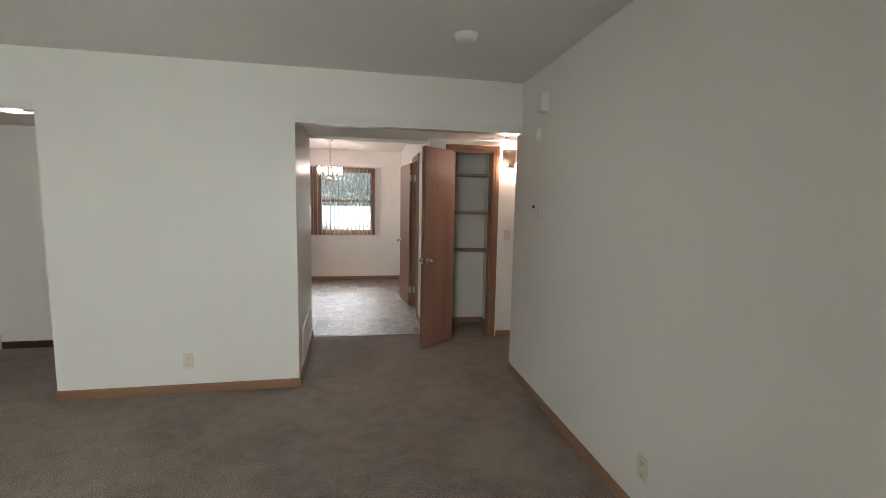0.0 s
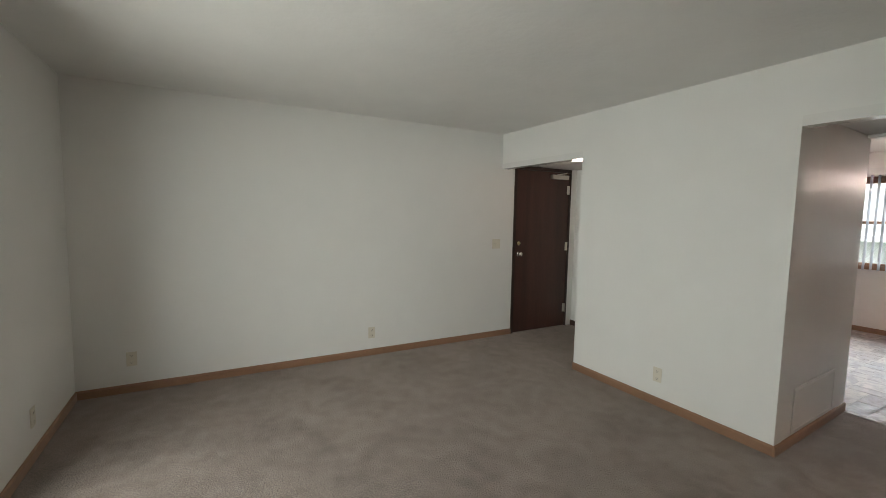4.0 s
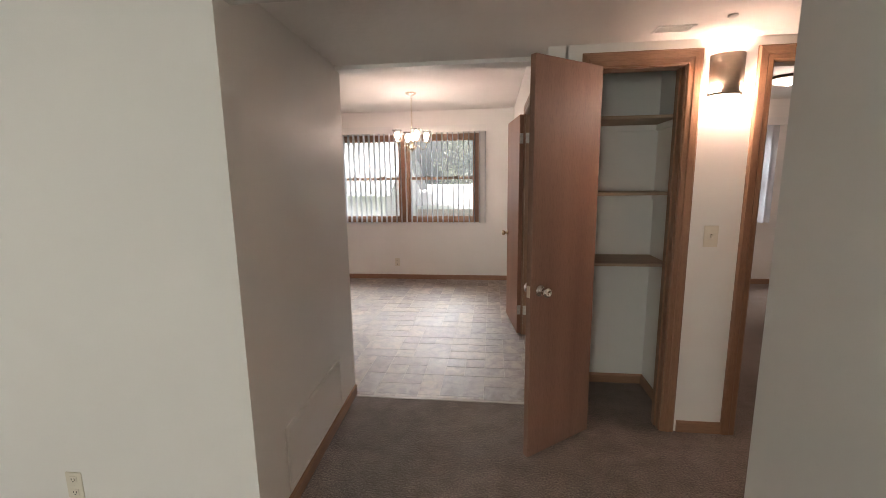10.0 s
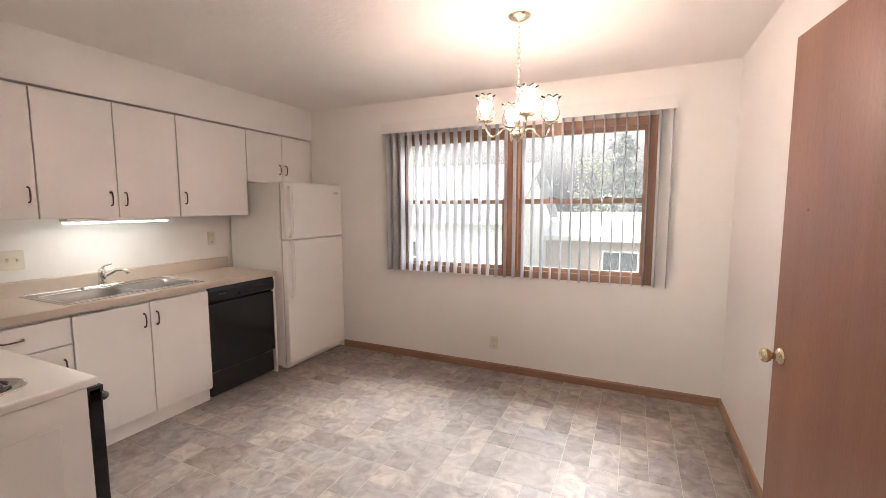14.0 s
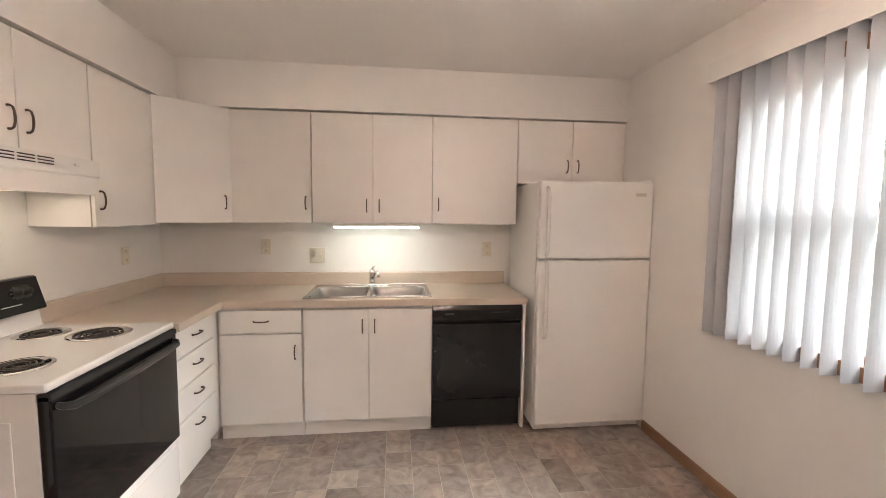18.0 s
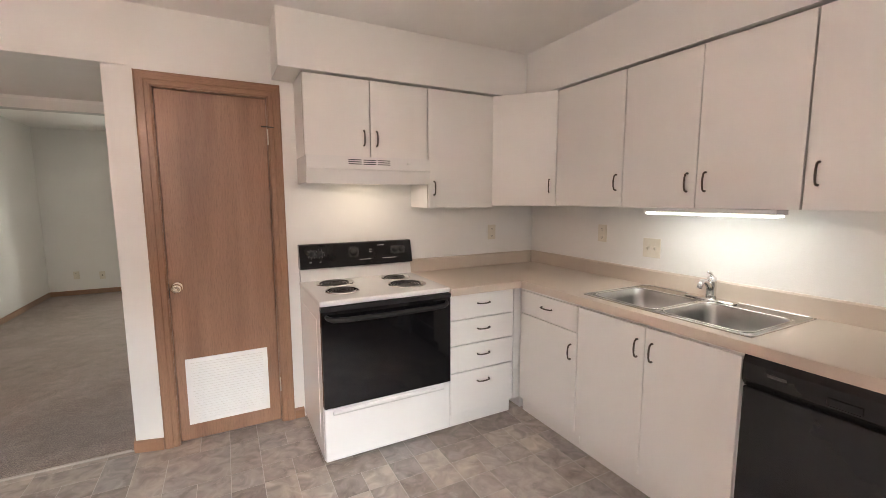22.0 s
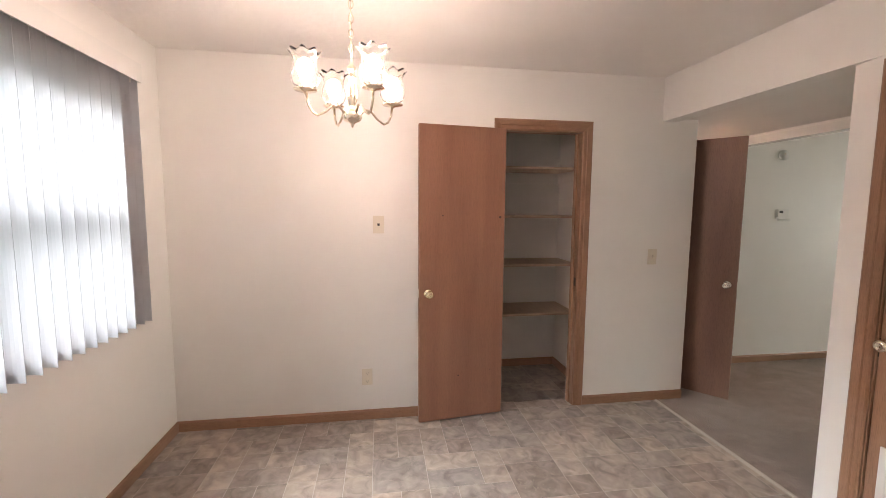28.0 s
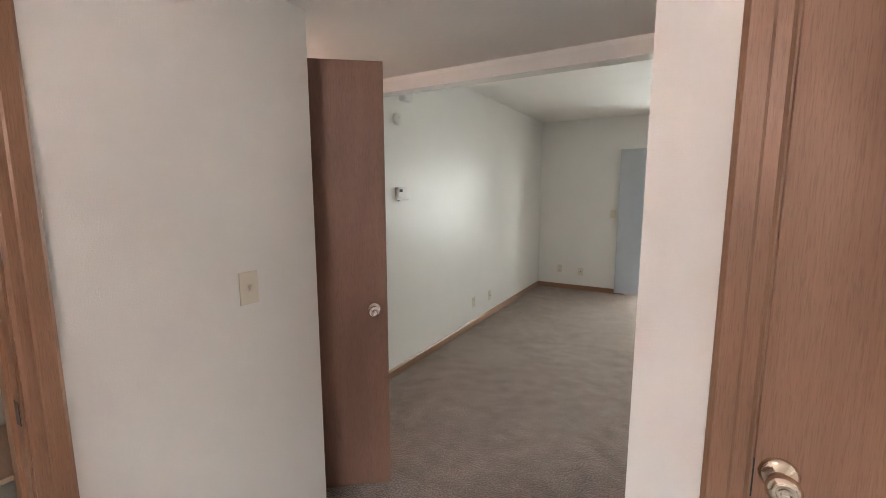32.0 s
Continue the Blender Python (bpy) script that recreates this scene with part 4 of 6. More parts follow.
part("body", lathe(bmesh.new(), [(0.068, 0), (0.068, 0.012), (0.060, 0.016), (0.058, 0.034), (0.045, 0.042), (0, 0.043)], 32), M_WHITE_PL, sd, smooth=True)
part("test_button", cyl(bmesh.new(), 0.011, 0.010, 0.004, Matrix.Translation((0.02, 0, 0.043)), 16), M_IVORY, sd)
bm = lathe(bmesh.new(), [(0.02, 0), (0.02, 0.006), (0.012, 0.012), (0, 0.013)], 20)
solo("ceiling_sensor", bm, M_WHITE_PL, pose(1.55, 4.29, ZH, 180), True, label="small white sensor on the hall ceiling", category="sensor")
vt = thing("ceiling_vent", pose(1.36, 4.42, ZH), "small white painted vent on the hall ceiling", "vent")
part("frame", boxes((-0.085, 0.085, -0.045, -0.033, -0.006, 0), (-0.085, 0.085, 0.033, 0.045, -0.006, 0), (-0.085, -0.073, -0.033, 0.033, -0.006, 0), (0.073, 0.085, -0.033, 0.033, -0.006, 0)), M_WHITE_PL, vt)
bm = bmesh.new()
for i in range(6):
    box(bm, -0.073, 0.073, -0.030 + i * 0.011, -0.025 + i * 0.011, -0.004, 0)
part("slats", bm, M_WHITE_PL, vt)

# return-air grille in the hall wall
rg = thing("return_grille", pose(HALL_X(4.185), 4.185, 0.08, 0, 0, 2.45), "wide white painted return-air grille low on the hall wall", "vent")
part("frame", boxes((0.001, 0.008, -0.38, 0.38, 0, 0.022), (0.001, 0.008, -0.38, 0.38, 0.298, 0.32), (0.001, 0.008, -0.38, -0.358, 0.022, 0.298), (0.001, 0.008, 0.358, 0.38, 0.022, 0.298)), M_WALL, rg)
bm = bmesh.new()
for i in range(22):
    z = 0.026 + i * 0.0124
    prism(bm, [(0.001, z + 0.006), (0.0065, z), (0.0072, z + 0.001), (0.002, z + 0.0075)], 1, -0.358, 0.358)
part("louvres", bm, M_WALL, rg)
part("backing", nbox(0.0002, 0.001, -0.37, 0.37, 0.01, 0.31), M_IVORY, rg)


# ---- kitchen cabinets ----
def pull(parent, m):
    """Arched cabinet pull; local x along the pull, y out of the door."""
    L = 0.043
    pts = [(-L, 0, 0), (-L, 0.010, 0), (-L + 0.006, 0.019, 0), (-0.02, 0.024, 0), (0, 0.0255, 0), (0.02, 0.024, 0), (L - 0.006, 0.019, 0), (L, 0.010, 0), (L, 0, 0)]
    bm = tube(bmesh.new(), [m @ Vector(p) for p in pts], [0.0055, 0.0045, 0.0042, 0.0042, 0.0046, 0.0042, 0.0042, 0.0045, 0.0055], 8)
    part("pull", bm, M_PULL, parent, "antique bronze arched pull", True)


def front(parent, name, x0, x1, z0, z1, y, handle=None, t=0.018):
    """A laminate door or drawer front; handle: (x, z, 'v' or 'h')."""
    ob = part(name, nbox(x0 + 0.0015, x1 - 0.0015, y, y + t, z0 + 0.0015, z1 - 0.0015, bevel=0.0018, seg=1), M_CAB, parent)
    if handle:
        hx, hz, way = handle
        m = Matrix.Translation((hx, y + t, hz)) @ (pose(0, 0, 0, 0, 90, 0) if way == "v" else Matrix())
        pull(ob, m)
    return ob


# Units are made with local x along the wall, y out of the wall and z up.
def wall_cabinet(label, m, w, z0, z1, doors, depth=0.30):
    t = thing("wall_cabinet", m, label, "cabinet", "white wall cabinets")
    part("body", nbox(0.001, w - 0.001, 0, depth, z0, z1), M_CAB, t)
    part("face_edge", boxes((0.001, 0.012, depth, depth + 0.003, z0, z1), (w - 0.012, w - 0.001, depth, depth + 0.003, z0, z1), (0.012, w - 0.012, depth, depth + 0.003, z1 - 0.012, z1)), M_CAB_EDGE, t)
    for x0, x1, h in doors:
        front(t, "door", x0, x1, z0 - 0.004, z1 - 0.004, depth + 0.004, h)
    return t


Z0, Z1 = 1.393, 2.142
west = lambda y: pose(KW + 0.002, y, 0, 0, 0, -90)     # local x runs toward -y
W = "white laminate wall cabinet with bronze pulls above the counter"
wall_cabinet(W, west(6.040), 0.528, Z0, Z1, [(0.002, 0.526, (0.04, Z0 + 0.135, "v"))])
wall_cabinet(W, west(6.868), 0.828, Z0, Z1, [(0.002, 0.413, (0.371, Z0 + 0.12, "v")), (0.415, 0.826, (0.457, Z0 + 0.12, "v"))])
wall_cabinet(W, west(7.483), 0.615, Z0, Z1, [(0.002, 0.613, (0.571, Z0 + 0.135, "v"))])
wall_cabinet("short white laminate wall cabinet above the fridge", west(8.298), 0.815, 1.69, Z1, [(0.002, 0.403, (0.364, 1.815, "v")), (0.405, 0.813, (0.444, 1.815, "v"))])
south = lambda x: pose(x, KS + 0.002, 0)                # local x runs toward +x
wall_cabinet("short white laminate wall cabinet above the range hood", south(-2.142), 0.77, 1.686, Z1, [(0.002, 0.384, (0.345, 1.80, "v")), (0.386, 0.768, (0.425, 1.80, "v"))], 0.272)
wall_cabinet(W, south(-2.662), 0.520, Z0 - 0.012, Z1, [(0.002, 0.518, (0.48, Z0 + 0.115, "v"))], 0.272)
# corner unit with a diagonal door
cc = thing("corner_cabinet", pose(KW + 0.002, KS + 0.002, 0), "white laminate corner wall cabinet with a diagonal door", "cabinet", "white wall cabinets")
part("body", prism(bmesh.new(), [(0, 0), (0.588, 0), (0.588, 0.272), (0.30, 0.614), (0, 0.614)], 2, Z0, Z1), M_CAB, cc)
a = Vector((0.601, 0.286, 0))
b = Vector((0.317, 0.620, 0))
d = (b - a).normalized()
mm = Matrix(((-d.x, d.y, 0, b.x), (-d.y, -d.x, 0, b.y), (0, 0, 1, 0), (0, 0, 0, 1)))
wdt = (b - a).length
cdoor = part("door", nbox(0.002, wdt - 0.002, 0.0, 0.018, Z0 - 0.003, Z1 - 0.004, bevel=0.0018, seg=1), M_CAB, cc)
cdoor.matrix_local = mm @ Matrix.Translation((0, 0.0, 0))
pull(cdoor, Matrix.Translation((0.045, 0.018, Z0 + 0.13)) @ pose(0, 0, 0, 0, 90, 0))


def base_cabinet(label, m, w, depth, fronts, open_top=False):
    t = thing("base_cabinet", m, label, "cabinet", "white base cabinets")
    if open_top:
        part("body", boxes((0.001, w - 0.001, 0.0, depth, 0.095, 0.115), (0.001, 0.017, 0.0, depth, 0.115, 0.868), (w - 0.017, w - 0.001, 0.0, depth, 0.115, 0.868), (0.017, w - 0.017, 0.0, 0.008, 0.115, 0.868), (0.017, w - 0.017, depth - 0.018, depth, 0.115, 0.868)), M_CAB, t)
    else:
        part("body", nbox(0.001, w - 0.001, 0.0, depth, 0.095, 0.868), M_CAB, t)
    part("toe_kick", nbox(0.001, w - 0.001, 0.0, depth - 0.028, 0.0, 0.095), M_CAB, t)
    for name, x0, x1, z0, z1, h in fronts:
        front(t, name, x0, x1, z0, z1, depth + 0.002, h)
    return t


B = "white laminate base cabinet with bronze pulls under the counter"
base_cabinet("white laminate base cabinet with four drawers", south(-2.605), 0.488, 0.605, [
    ("drawer", 0.012, 0.486, 0.708, 0.862, (0.245, 0.795, "h")), ("drawer", 0.012, 0.486, 0.546, 0.702, (0.245, 0.633, "h")),
    ("drawer", 0.012, 0.486, 0.372, 0.540, (0.245, 0.468, "h")), ("drawer", 0.012, 0.486, 0.104, 0.366, (0.245, 0.292, "h"))])
base_cabinet("white laminate base cabinet with drawer over door", west(6.022), 0.518, 0.585, [
    ("drawer", 0.003, 0.50, 0.700, 0.846, (0.25, 0.778, "h")), ("door", 0.003, 0.50, 0.110, 0.694, (0.045, 0.575, "v"))])
base_cabinet("white laminate sink base cabinet with double doors", west(6.850), 0.826, 0.585, [
    ("door", 0.004, 0.411, 0.110, 0.846, (0.373, 0.735, "v")), ("door", 0.413, 0.824, 0.110, 0.846, (0.451, 0.735, "v"))], open_top=True)
solo("end_panel", nbox(KW + 0.002, -2.655, 7.465, 7.483, 0.0, 0.868, bevel=0.001, seg=1), M_CAB, label="white laminate end panel beside the dishwasher", category="panel")
solo("corner_filler", boxes((KW + 0.002, -2.695, KS + 0.002, 5.47, 0.0, 0.868), (-2.690, -2.610, 5.478, 5.50, 0.095, 0.868)), M_CAB, label="white laminate filler in the blind base corner", category="panel")

# worktop with a hole for the sink
ct = thing("worktop", pose(0, 0, 0.87), "beige laminate worktop with low backsplash", "worktop")
SX0, SX1, SY0, SY1 = -3.215, -2.690, 6.017, 6.852
CT = 0.04
bm = union((KW, -2.635, 4.877, 5.545, 0, CT), (-2.635, -2.116, 4.877, 5.545, 0, CT), (KW, -2.635, 5.545, SY0 + 0.015, 0, CT), (KW, -2.635, SY1 - 0.015, 7.485, 0, CT),
           (KW, SX0 + 0.015, SY0 + 0.015, SY1 - 0.015, 0, CT), (SX1 - 0.015, -2.635, SY0 + 0.015, SY1 - 0.015, 0, CT))
part("top", bm, M_COUNTER, ct)
part("front_edge", union((-2.635, -2.629, 5.551, 7.485, -0.004, CT - 0.001), (-2.629, -2.116, 5.545, 5.551, -0.004, CT - 0.001)), M_COUNTER, ct)
part("backsplash", prism(bmesh.new(), [(KW + 0.001, CT), (KW + 0.02, CT), (KW + 0.02, 0.128), (KW + 0.014, 0.136), (KW + 0.001, 0.136)], 1, 4.897, 7.485), M_COUNTER, ct)
part("backsplash", prism(bmesh.new(), [(KS + 0.001, CT), (KS + 0.02, CT), (KS + 0.02, 0.128), (KS + 0.014, 0.136), (KS + 0.001, 0.136)], 0, KW + 0.02, -2.116), M_COUNTER, ct)

# double-bowl sink
sk = thing("kitchen_sink", pose(0, 0, 0.91), "double-bowl stainless steel sink set in the worktop", "sink")


def bowl(bm, x0, x1, y0, y1, depth, r=0.055, lip=0.0):
    """An open basin with rounded corners and sloping sides."""
    def ring(ins, z, rr):
        pts = []
        for cx, cy, a0 in ((x1 - ins - rr, y1 - ins - rr, 0), (x0 + ins + rr, y1 - ins - rr, 90), (x0 + ins + rr, y0 + ins + rr, 180), (x1 - ins - rr, y0 + ins + rr, 270)):
            for k in range(5):
                t = radians(a0 + k * 22.5)
                pts.append(bm.verts.new((cx + rr * math.cos(t), cy + rr * math.sin(t), z)))
        return pts
    rings = [ring(0, 0.003, r), ring(0.006, -0.006, r), ring(0.012, -0.05, r), ring(0.022, -depth + 0.06, r), ring(0.034, -depth + 0.028, r), ring(0.055, -depth + 0.010, r * 0.95), ring(0.085, -depth + 0.002, r * 0.85), ring(0.12, -depth, r * 0.6)]
    for a, b in zip(rings, rings[1:]):
        n = len(a)
        for i in range(n):
            bm.faces.new((a[i], b[i], b[(i + 1) % n], a[(i + 1) % n]))
    bm.faces.new(rings[-1][::-1])
    return rings[0]


ym = (SY0 + SY1) / 2
for y0, y1 in ((SY0 + 0.03, ym - 0.012), (ym + 0.012, SY1 - 0.03)):
    bm = bmesh.new()
    bowl(bm, SX0 + 0.115, SX1 - 0.03, y0, y1, 0.19)
    part("bowl", bm, M_BOWL, sk, smooth=True)
    bm = lathe(bmesh.new(), [(0.042, 0.0), (0.040, 0.003), (0.028, 0.002), (0.02, -0.004), (0, -0.004)], 24, Matrix.Translation(((SX0 + SX1) / 2 + 0.02, (y0 + y1) / 2, -0.188)))
    part("drain", bm, M_CHROME, sk, smooth=True)
rim = union((SX0, SX0 + 0.116, SY0, SY1, 0.0005, 0.005), (SX1 - 0.031, SX1, SY0, SY1, 0.0005, 0.005), (SX0 + 0.116, SX1 - 0.031, SY0, SY0 + 0.031, 0.0005, 0.005),
            (SX0 + 0.116, SX1 - 0.031, SY1 - 0.031, SY1, 0.0005, 0.005), (SX0 + 0.116, SX1 - 0.031, ym - 0.013, ym + 0.013, 0.0005, 0.005))
for bx, by in ((SX0 + 0.115, SY0 + 0.03), (SX1 - 0.03, SY0 + 0.03), (SX0 + 0.115, ym + 0.012), (SX1 - 0.03, ym + 0.012)):
    for yy, sy in ((by, 1), (by + (ym - 0.012 - SY0 - 0.03), -1)):
        sx = 1 if bx < (SX0 + SX1) / 2 else -1
        v = [rim.verts.new((bx, yy, 0.0035))] + [rim.verts.new((bx + sx * 0.055 * (1 - math.cos(radians(q))), yy + sy * 0.055 * (1 - math.sin(radians(q))), 0.0035)) for q in range(0, 91, 15)]
        f = rim.faces.new(v)
bmesh.ops.recalc_face_normals(rim, faces=rim.faces)
part("rim", rim, M_STEEL, sk)


def bead(x0, x1, y0, y1, r, z):
    """A rolled edge round a rectangle with rounded corners."""
    pts = []
    for cx, cy, a0 in ((x1 - r, y1 - r, 0), (x0 + r, y1 - r, 90), (x0 + r, y0 + r, 180), (x1 - r, y0 + r, 270)):
        pts += [(cx + r * math.cos(radians(a0 + k * 15)), cy + r * math.sin(radians(a0 + k * 15)), z) for k in range(7)]
    return tube(bmesh.new(), pts, 0.0036, 6, True)


part("rolled_edge", bead(SX0 + 0.002, SX1 - 0.002, SY0 + 0.002, SY1 - 0.002, 0.03, 0.0045), M_CHROME, sk, smooth=True)
for y0, y1 in ((SY0 + 0.03, ym - 0.012), (ym + 0.012, SY1 - 0.03)):
    part("rolled_edge", bead(SX0 + 0.115, SX1 - 0.03, y0, y1, 0.055, 0.0045), M_CHROME, sk, smooth=True)
fc = thing("faucet", pose(SX0 + 0.06, ym + 0.0, 0.914), "chrome single-lever kitchen faucet on the sink deck", "faucet")
part("deck_plate", nbox(-0.026, 0.026, -0.12, 0.12, 0, 0.012, bevel=0.006), M_CHROME, fc, smooth=True)
part("column", lathe(bmesh.new(), [(0.026, 0.01), (0.024, 0.03), (0.022, 0.09), (0.024, 0.10), (0.021, 0.118), (0.010, 0.128), (0, 0.13)], 20), M_CHROME, fc, smooth=True)
part("spout", tube(bmesh.new(), [(0.0, 0, 0.055), (0.05, 0.012, 0.085), (0.11, 0.03, 0.115), (0.16, 0.045, 0.122), (0.19, 0.053, 0.112), (0.20, 0.056, 0.095)], [0.016, 0.014, 0.012, 0.012, 0.012, 0.012], 12), M_CHROME, fc, smooth=True)
part("lever", tube(bmesh.new(), [(0.0, 0, 0.122), (0.02, 0.006, 0.142), (0.075, 0.022, 0.158)], [0.010, 0.007, 0.006], 10), M_CHROME, fc, smooth=True)
# ---- dishwasher ----
dw = thing("dishwasher", pose(KW - 0.020, 7.463, 0, 0, 0, -90), "black built-in dishwasher under the counter", "dishwasher")
part("body", nbox(0.004, 0.612, 0.024, 0.575, 0.02, 0.866), M_BLACK_SATIN, dw)
part("door", nbox(0.006, 0.610, 0.575, 0.622, 0.215, 0.735, bevel=0.006), M_BLACK, dw)
cp = part("control_panel", prism(bmesh.new(), [(0.575, 0.738), (0.612, 0.738), (0.634, 0.765), (0.634, 0.83), (0.622, 0.864), (0.575, 0.866)], 0, 0.006, 0.610), M_BLACK, dw)
for i in range(5):
    part("button", nbox(0.10 + i * 0.026, 0.118 + i * 0.026, 0.634, 0.637, 0.79, 0.805), M_BLACK, cp)
for i in range(5):
    part("marking", nbox(0.10 + i * 0.026, 0.116 + i * 0.026, 0.6342, 0.6347, 0.812, 0.816), M_COIL, cp, "small grey printed mark")
part("marking", nbox(0.47, 0.53, 0.6342, 0.6347, 0.80, 0.81), M_COIL, cp, "small grey printed mark")
part("latch", nbox(0.27, 0.36, 0.630, 0.642, 0.772, 0.80, bevel=0.004), M_BLACK, cp)
part("lower_panel", nbox(0.008, 0.608, 0.560, 0.600, 0.02, 0.20, bevel=0.004), M_BLACK_SATIN, dw)
part("vent_slot", nbox(0.10, 0.52, 0.598, 0.604, 0.203, 0.211), M_SLOT, dw)

# ---- refrigerator ----
rf = thing("refrigerator", pose(KW + 0.025, 8.294, 0, 0, 0, -90), "white top-freezer refrigerator in the corner", "refrigerator")
RW = 0.766
part("body", nbox(0.0, RW, 0, 0.615, 0.03, 1.675, bevel=0.006), M_FRIDGE, rf)
part("gasket", boxes((0.012, RW - 0.012, 0.615, 0.626, 0.07, 1.164), (0.012, RW - 0.012, 0.615, 0.626, 1.182, 1.67)), M_CAB_EDGE, rf)
fdr = part("freezer_door", nbox(0.0, RW, 0.626, 0.682, 1.178, 1.681, bevel=0.014, seg=3), M_FRIDGE, rf)
rdr = part("fridge_door", nbox(0.0, RW, 0.626, 0.682, 0.062, 1.168, bevel=0.014, seg=3), M_FRIDGE, rf)


def fridge_handle(par, z0, z1, zend):
    hx = RW - 0.045
    bm = tube(bmesh.new(), [(hx, 0.680, z0), (hx, 0.700, z0 + 0.012), (hx, 0.712, z0 + 0.05), (hx, 0.712, z1 - 0.05), (hx, 0.700, z1 - 0.012), (hx, 0.680, z1)], [0.010, 0.011, 0.012, 0.012, 0.011, 0.010], 10)
    part("handle", bm, M_ENAMEL, par, "white bar handle", True)


fridge_handle(fdr, 1.20, 1.635, 1)
fridge_handle(rdr, 0.66, 1.165, 0)
part("badge", nbox(0.05, 0.125, 0.682, 0.6835, 1.585, 1.612, bevel=0.001, seg=1), M_NICKEL, fdr, "plain metal badge")
part("badge_bar", nbox(0.055, 0.12, 0.6835, 0.6842, 1.594, 1.602), M_GREY_PRINT, fdr)
part("hinge_cover", nbox(0.01, 0.09, 0.60, 0.67, 1.685, 1.698, bevel=0.004), M_WHITE_PL, rf)
part("toe_grille", boxes((0.01, RW - 0.01, 0.56, 0.628, 0.012, 0.055), *[(0.03 + i * 0.033, 0.05 + i * 0.033, 0.628, 0.631, 0.022, 0.046) for i in range(20)]), M_FRIDGE, rf)
for x in (0.06, RW - 0.06):
    part("foot", cyl(bmesh.new(), 0.018, 0.016, 0.03, Matrix.Translation((x, 0.55, 0)), 14), M_BLACK_SATIN, rf)

# ---- electric range ----
st = thing("electric_range", pose(-2.117, KS - 0.012, 0), "white electric range with coil burners and black glass oven door", "stove")
SW = 0.762
part("body", nbox(0.003, SW - 0.003, 0.014, 0.618, 0.03, 0.888), M_ENAMEL, st)
part("side_panel", nbox(SW - 0.004, SW + 0.0005, 0.07, 0.545, 0.13, 0.800, bevel=0.003), M_ENAMEL, st)
part("cooktop", nbox(0.0, SW, 0.014, 0.652, 0.888, 0.918, bevel=0.010, seg=3), M_ENAMEL, st)
part("riser", prism(bmesh.new(), [(0.014, 0.915), (0.072, 0.915), (0.060, 0.985), (0.052, 1.0), (0.014, 1.0)], 0, 0.004, SW - 0.004), M_ENAMEL, st)
bg = part("backguard", prism(bmesh.new(), [(0.014, 1.0), (0.088, 1.0), (0.091, 1.006), (0.052, 1.148), (0.042, 1.153), (0.014, 1.153)], 0, 0.0, SW), M_BLACK, st, "black control panel")
tilt = math.degrees(math.atan2(0.039, 0.142))


def on_guard(x, u):
    """Pose on the sloping panel at u metres up its face; local z stands out of it."""
    f = u / 0.147
    return Matrix.Translation((x, 0.0913 - 0.039 * f, 1.006 + 0.142 * f)) @ pose(0, 0, 0, -90 + tilt)


for x in (0.075, 0.125, 0.635, 0.685):
    part("knob", lathe(bmesh.new(), [(0.019, 0), (0.018, 0.010), (0.014, 0.016), (0.013, 0.022), (0, 0.023)], 18, on_guard(x, 0.088)), M_BLACK_SATIN, bg, "black control knob", True)
part("oven_knob", lathe(bmesh.new(), [(0.024, 0), (0.023, 0.010), (0.018, 0.018), (0, 0.020)], 20, on_guard(0.415, 0.088)), M_BLACK_SATIN, bg, "black oven knob", True)
for cx, rr, n in ((0.075, 0.027, 9), (0.125, 0.027, 9), (0.635, 0.027, 9), (0.685, 0.027, 9), (0.415, 0.035, 14)):
    bm = bmesh.new()
    for k in range(n):
        a = 2 * math.pi * k / n
        bmesh.ops.create_cube(bm, size=1, matrix=on_guard(cx, 0.088) @ Matrix.Translation((rr * math.cos(a), rr * math.sin(a), 0.0008)) @ pose(0, 0, 0, 0, 0, math.degrees(a)) @ Matrix.Diagonal((0.007, 0.0022, 0.0008, 1)))
    part("dial_marks", bm, M_GREY_PRINT, bg, "grey printed dial marks")
for x0, wd, u in ((0.20, 0.05, 0.125), (0.29, 0.02, 0.10), (0.29, 0.02, 0.085), (0.12, 0.10, 0.035), (0.30, 0.08, 0.035), (0.63, 0.012, 0.035), (0.69, 0.012, 0.035)):
    bm = bmesh.new()
    bmesh.ops.create_cube(bm, size=1, matrix=on_guard(x0 + wd / 2, u) @ Matrix.Translation((0, 0, 0.0008)) @ Matrix.Diagonal((wd, 0.004, 0.0008, 1)))
    part("marking", bm, M_GREY_PRINT, bg, "grey printed mark")
od = part("oven_door", nbox(0.004, SW - 0.004, 0.620, 0.660, 0.338, 0.880, bevel=0.006), M_BLACK_GLASS, st, "black glass oven door")
hb = tube(bmesh.new(), [(0.030, 0.656, 0.838), (0.034, 0.676, 0.832), (0.060, 0.690, 0.824), (0.14, 0.695, 0.820), (SW / 2, 0.697, 0.818), (SW - 0.14, 0.695, 0.820), (SW - 0.060, 0.690, 0.824), (SW - 0.034, 0.676, 0.832), (SW - 0.030, 0.656, 0.838)],
          [0.010, 0.012, 0.014, 0.014, 0.014, 0.014, 0.014, 0.012, 0.010], 10)
part("handle", hb, M_BLACK_SATIN, od, "wide bowed black handle", True)
part("trim_strip", nbox(0.004, SW - 0.004, 0.622, 0.662, 0.862, 0.884), M_BLACK_SATIN, od)
sdr = part("storage_drawer", nbox(0.004, SW - 0.004, 0.620, 0.652, 0.035, 0.330, bevel=0.010, seg=3), M_ENAMEL, st)
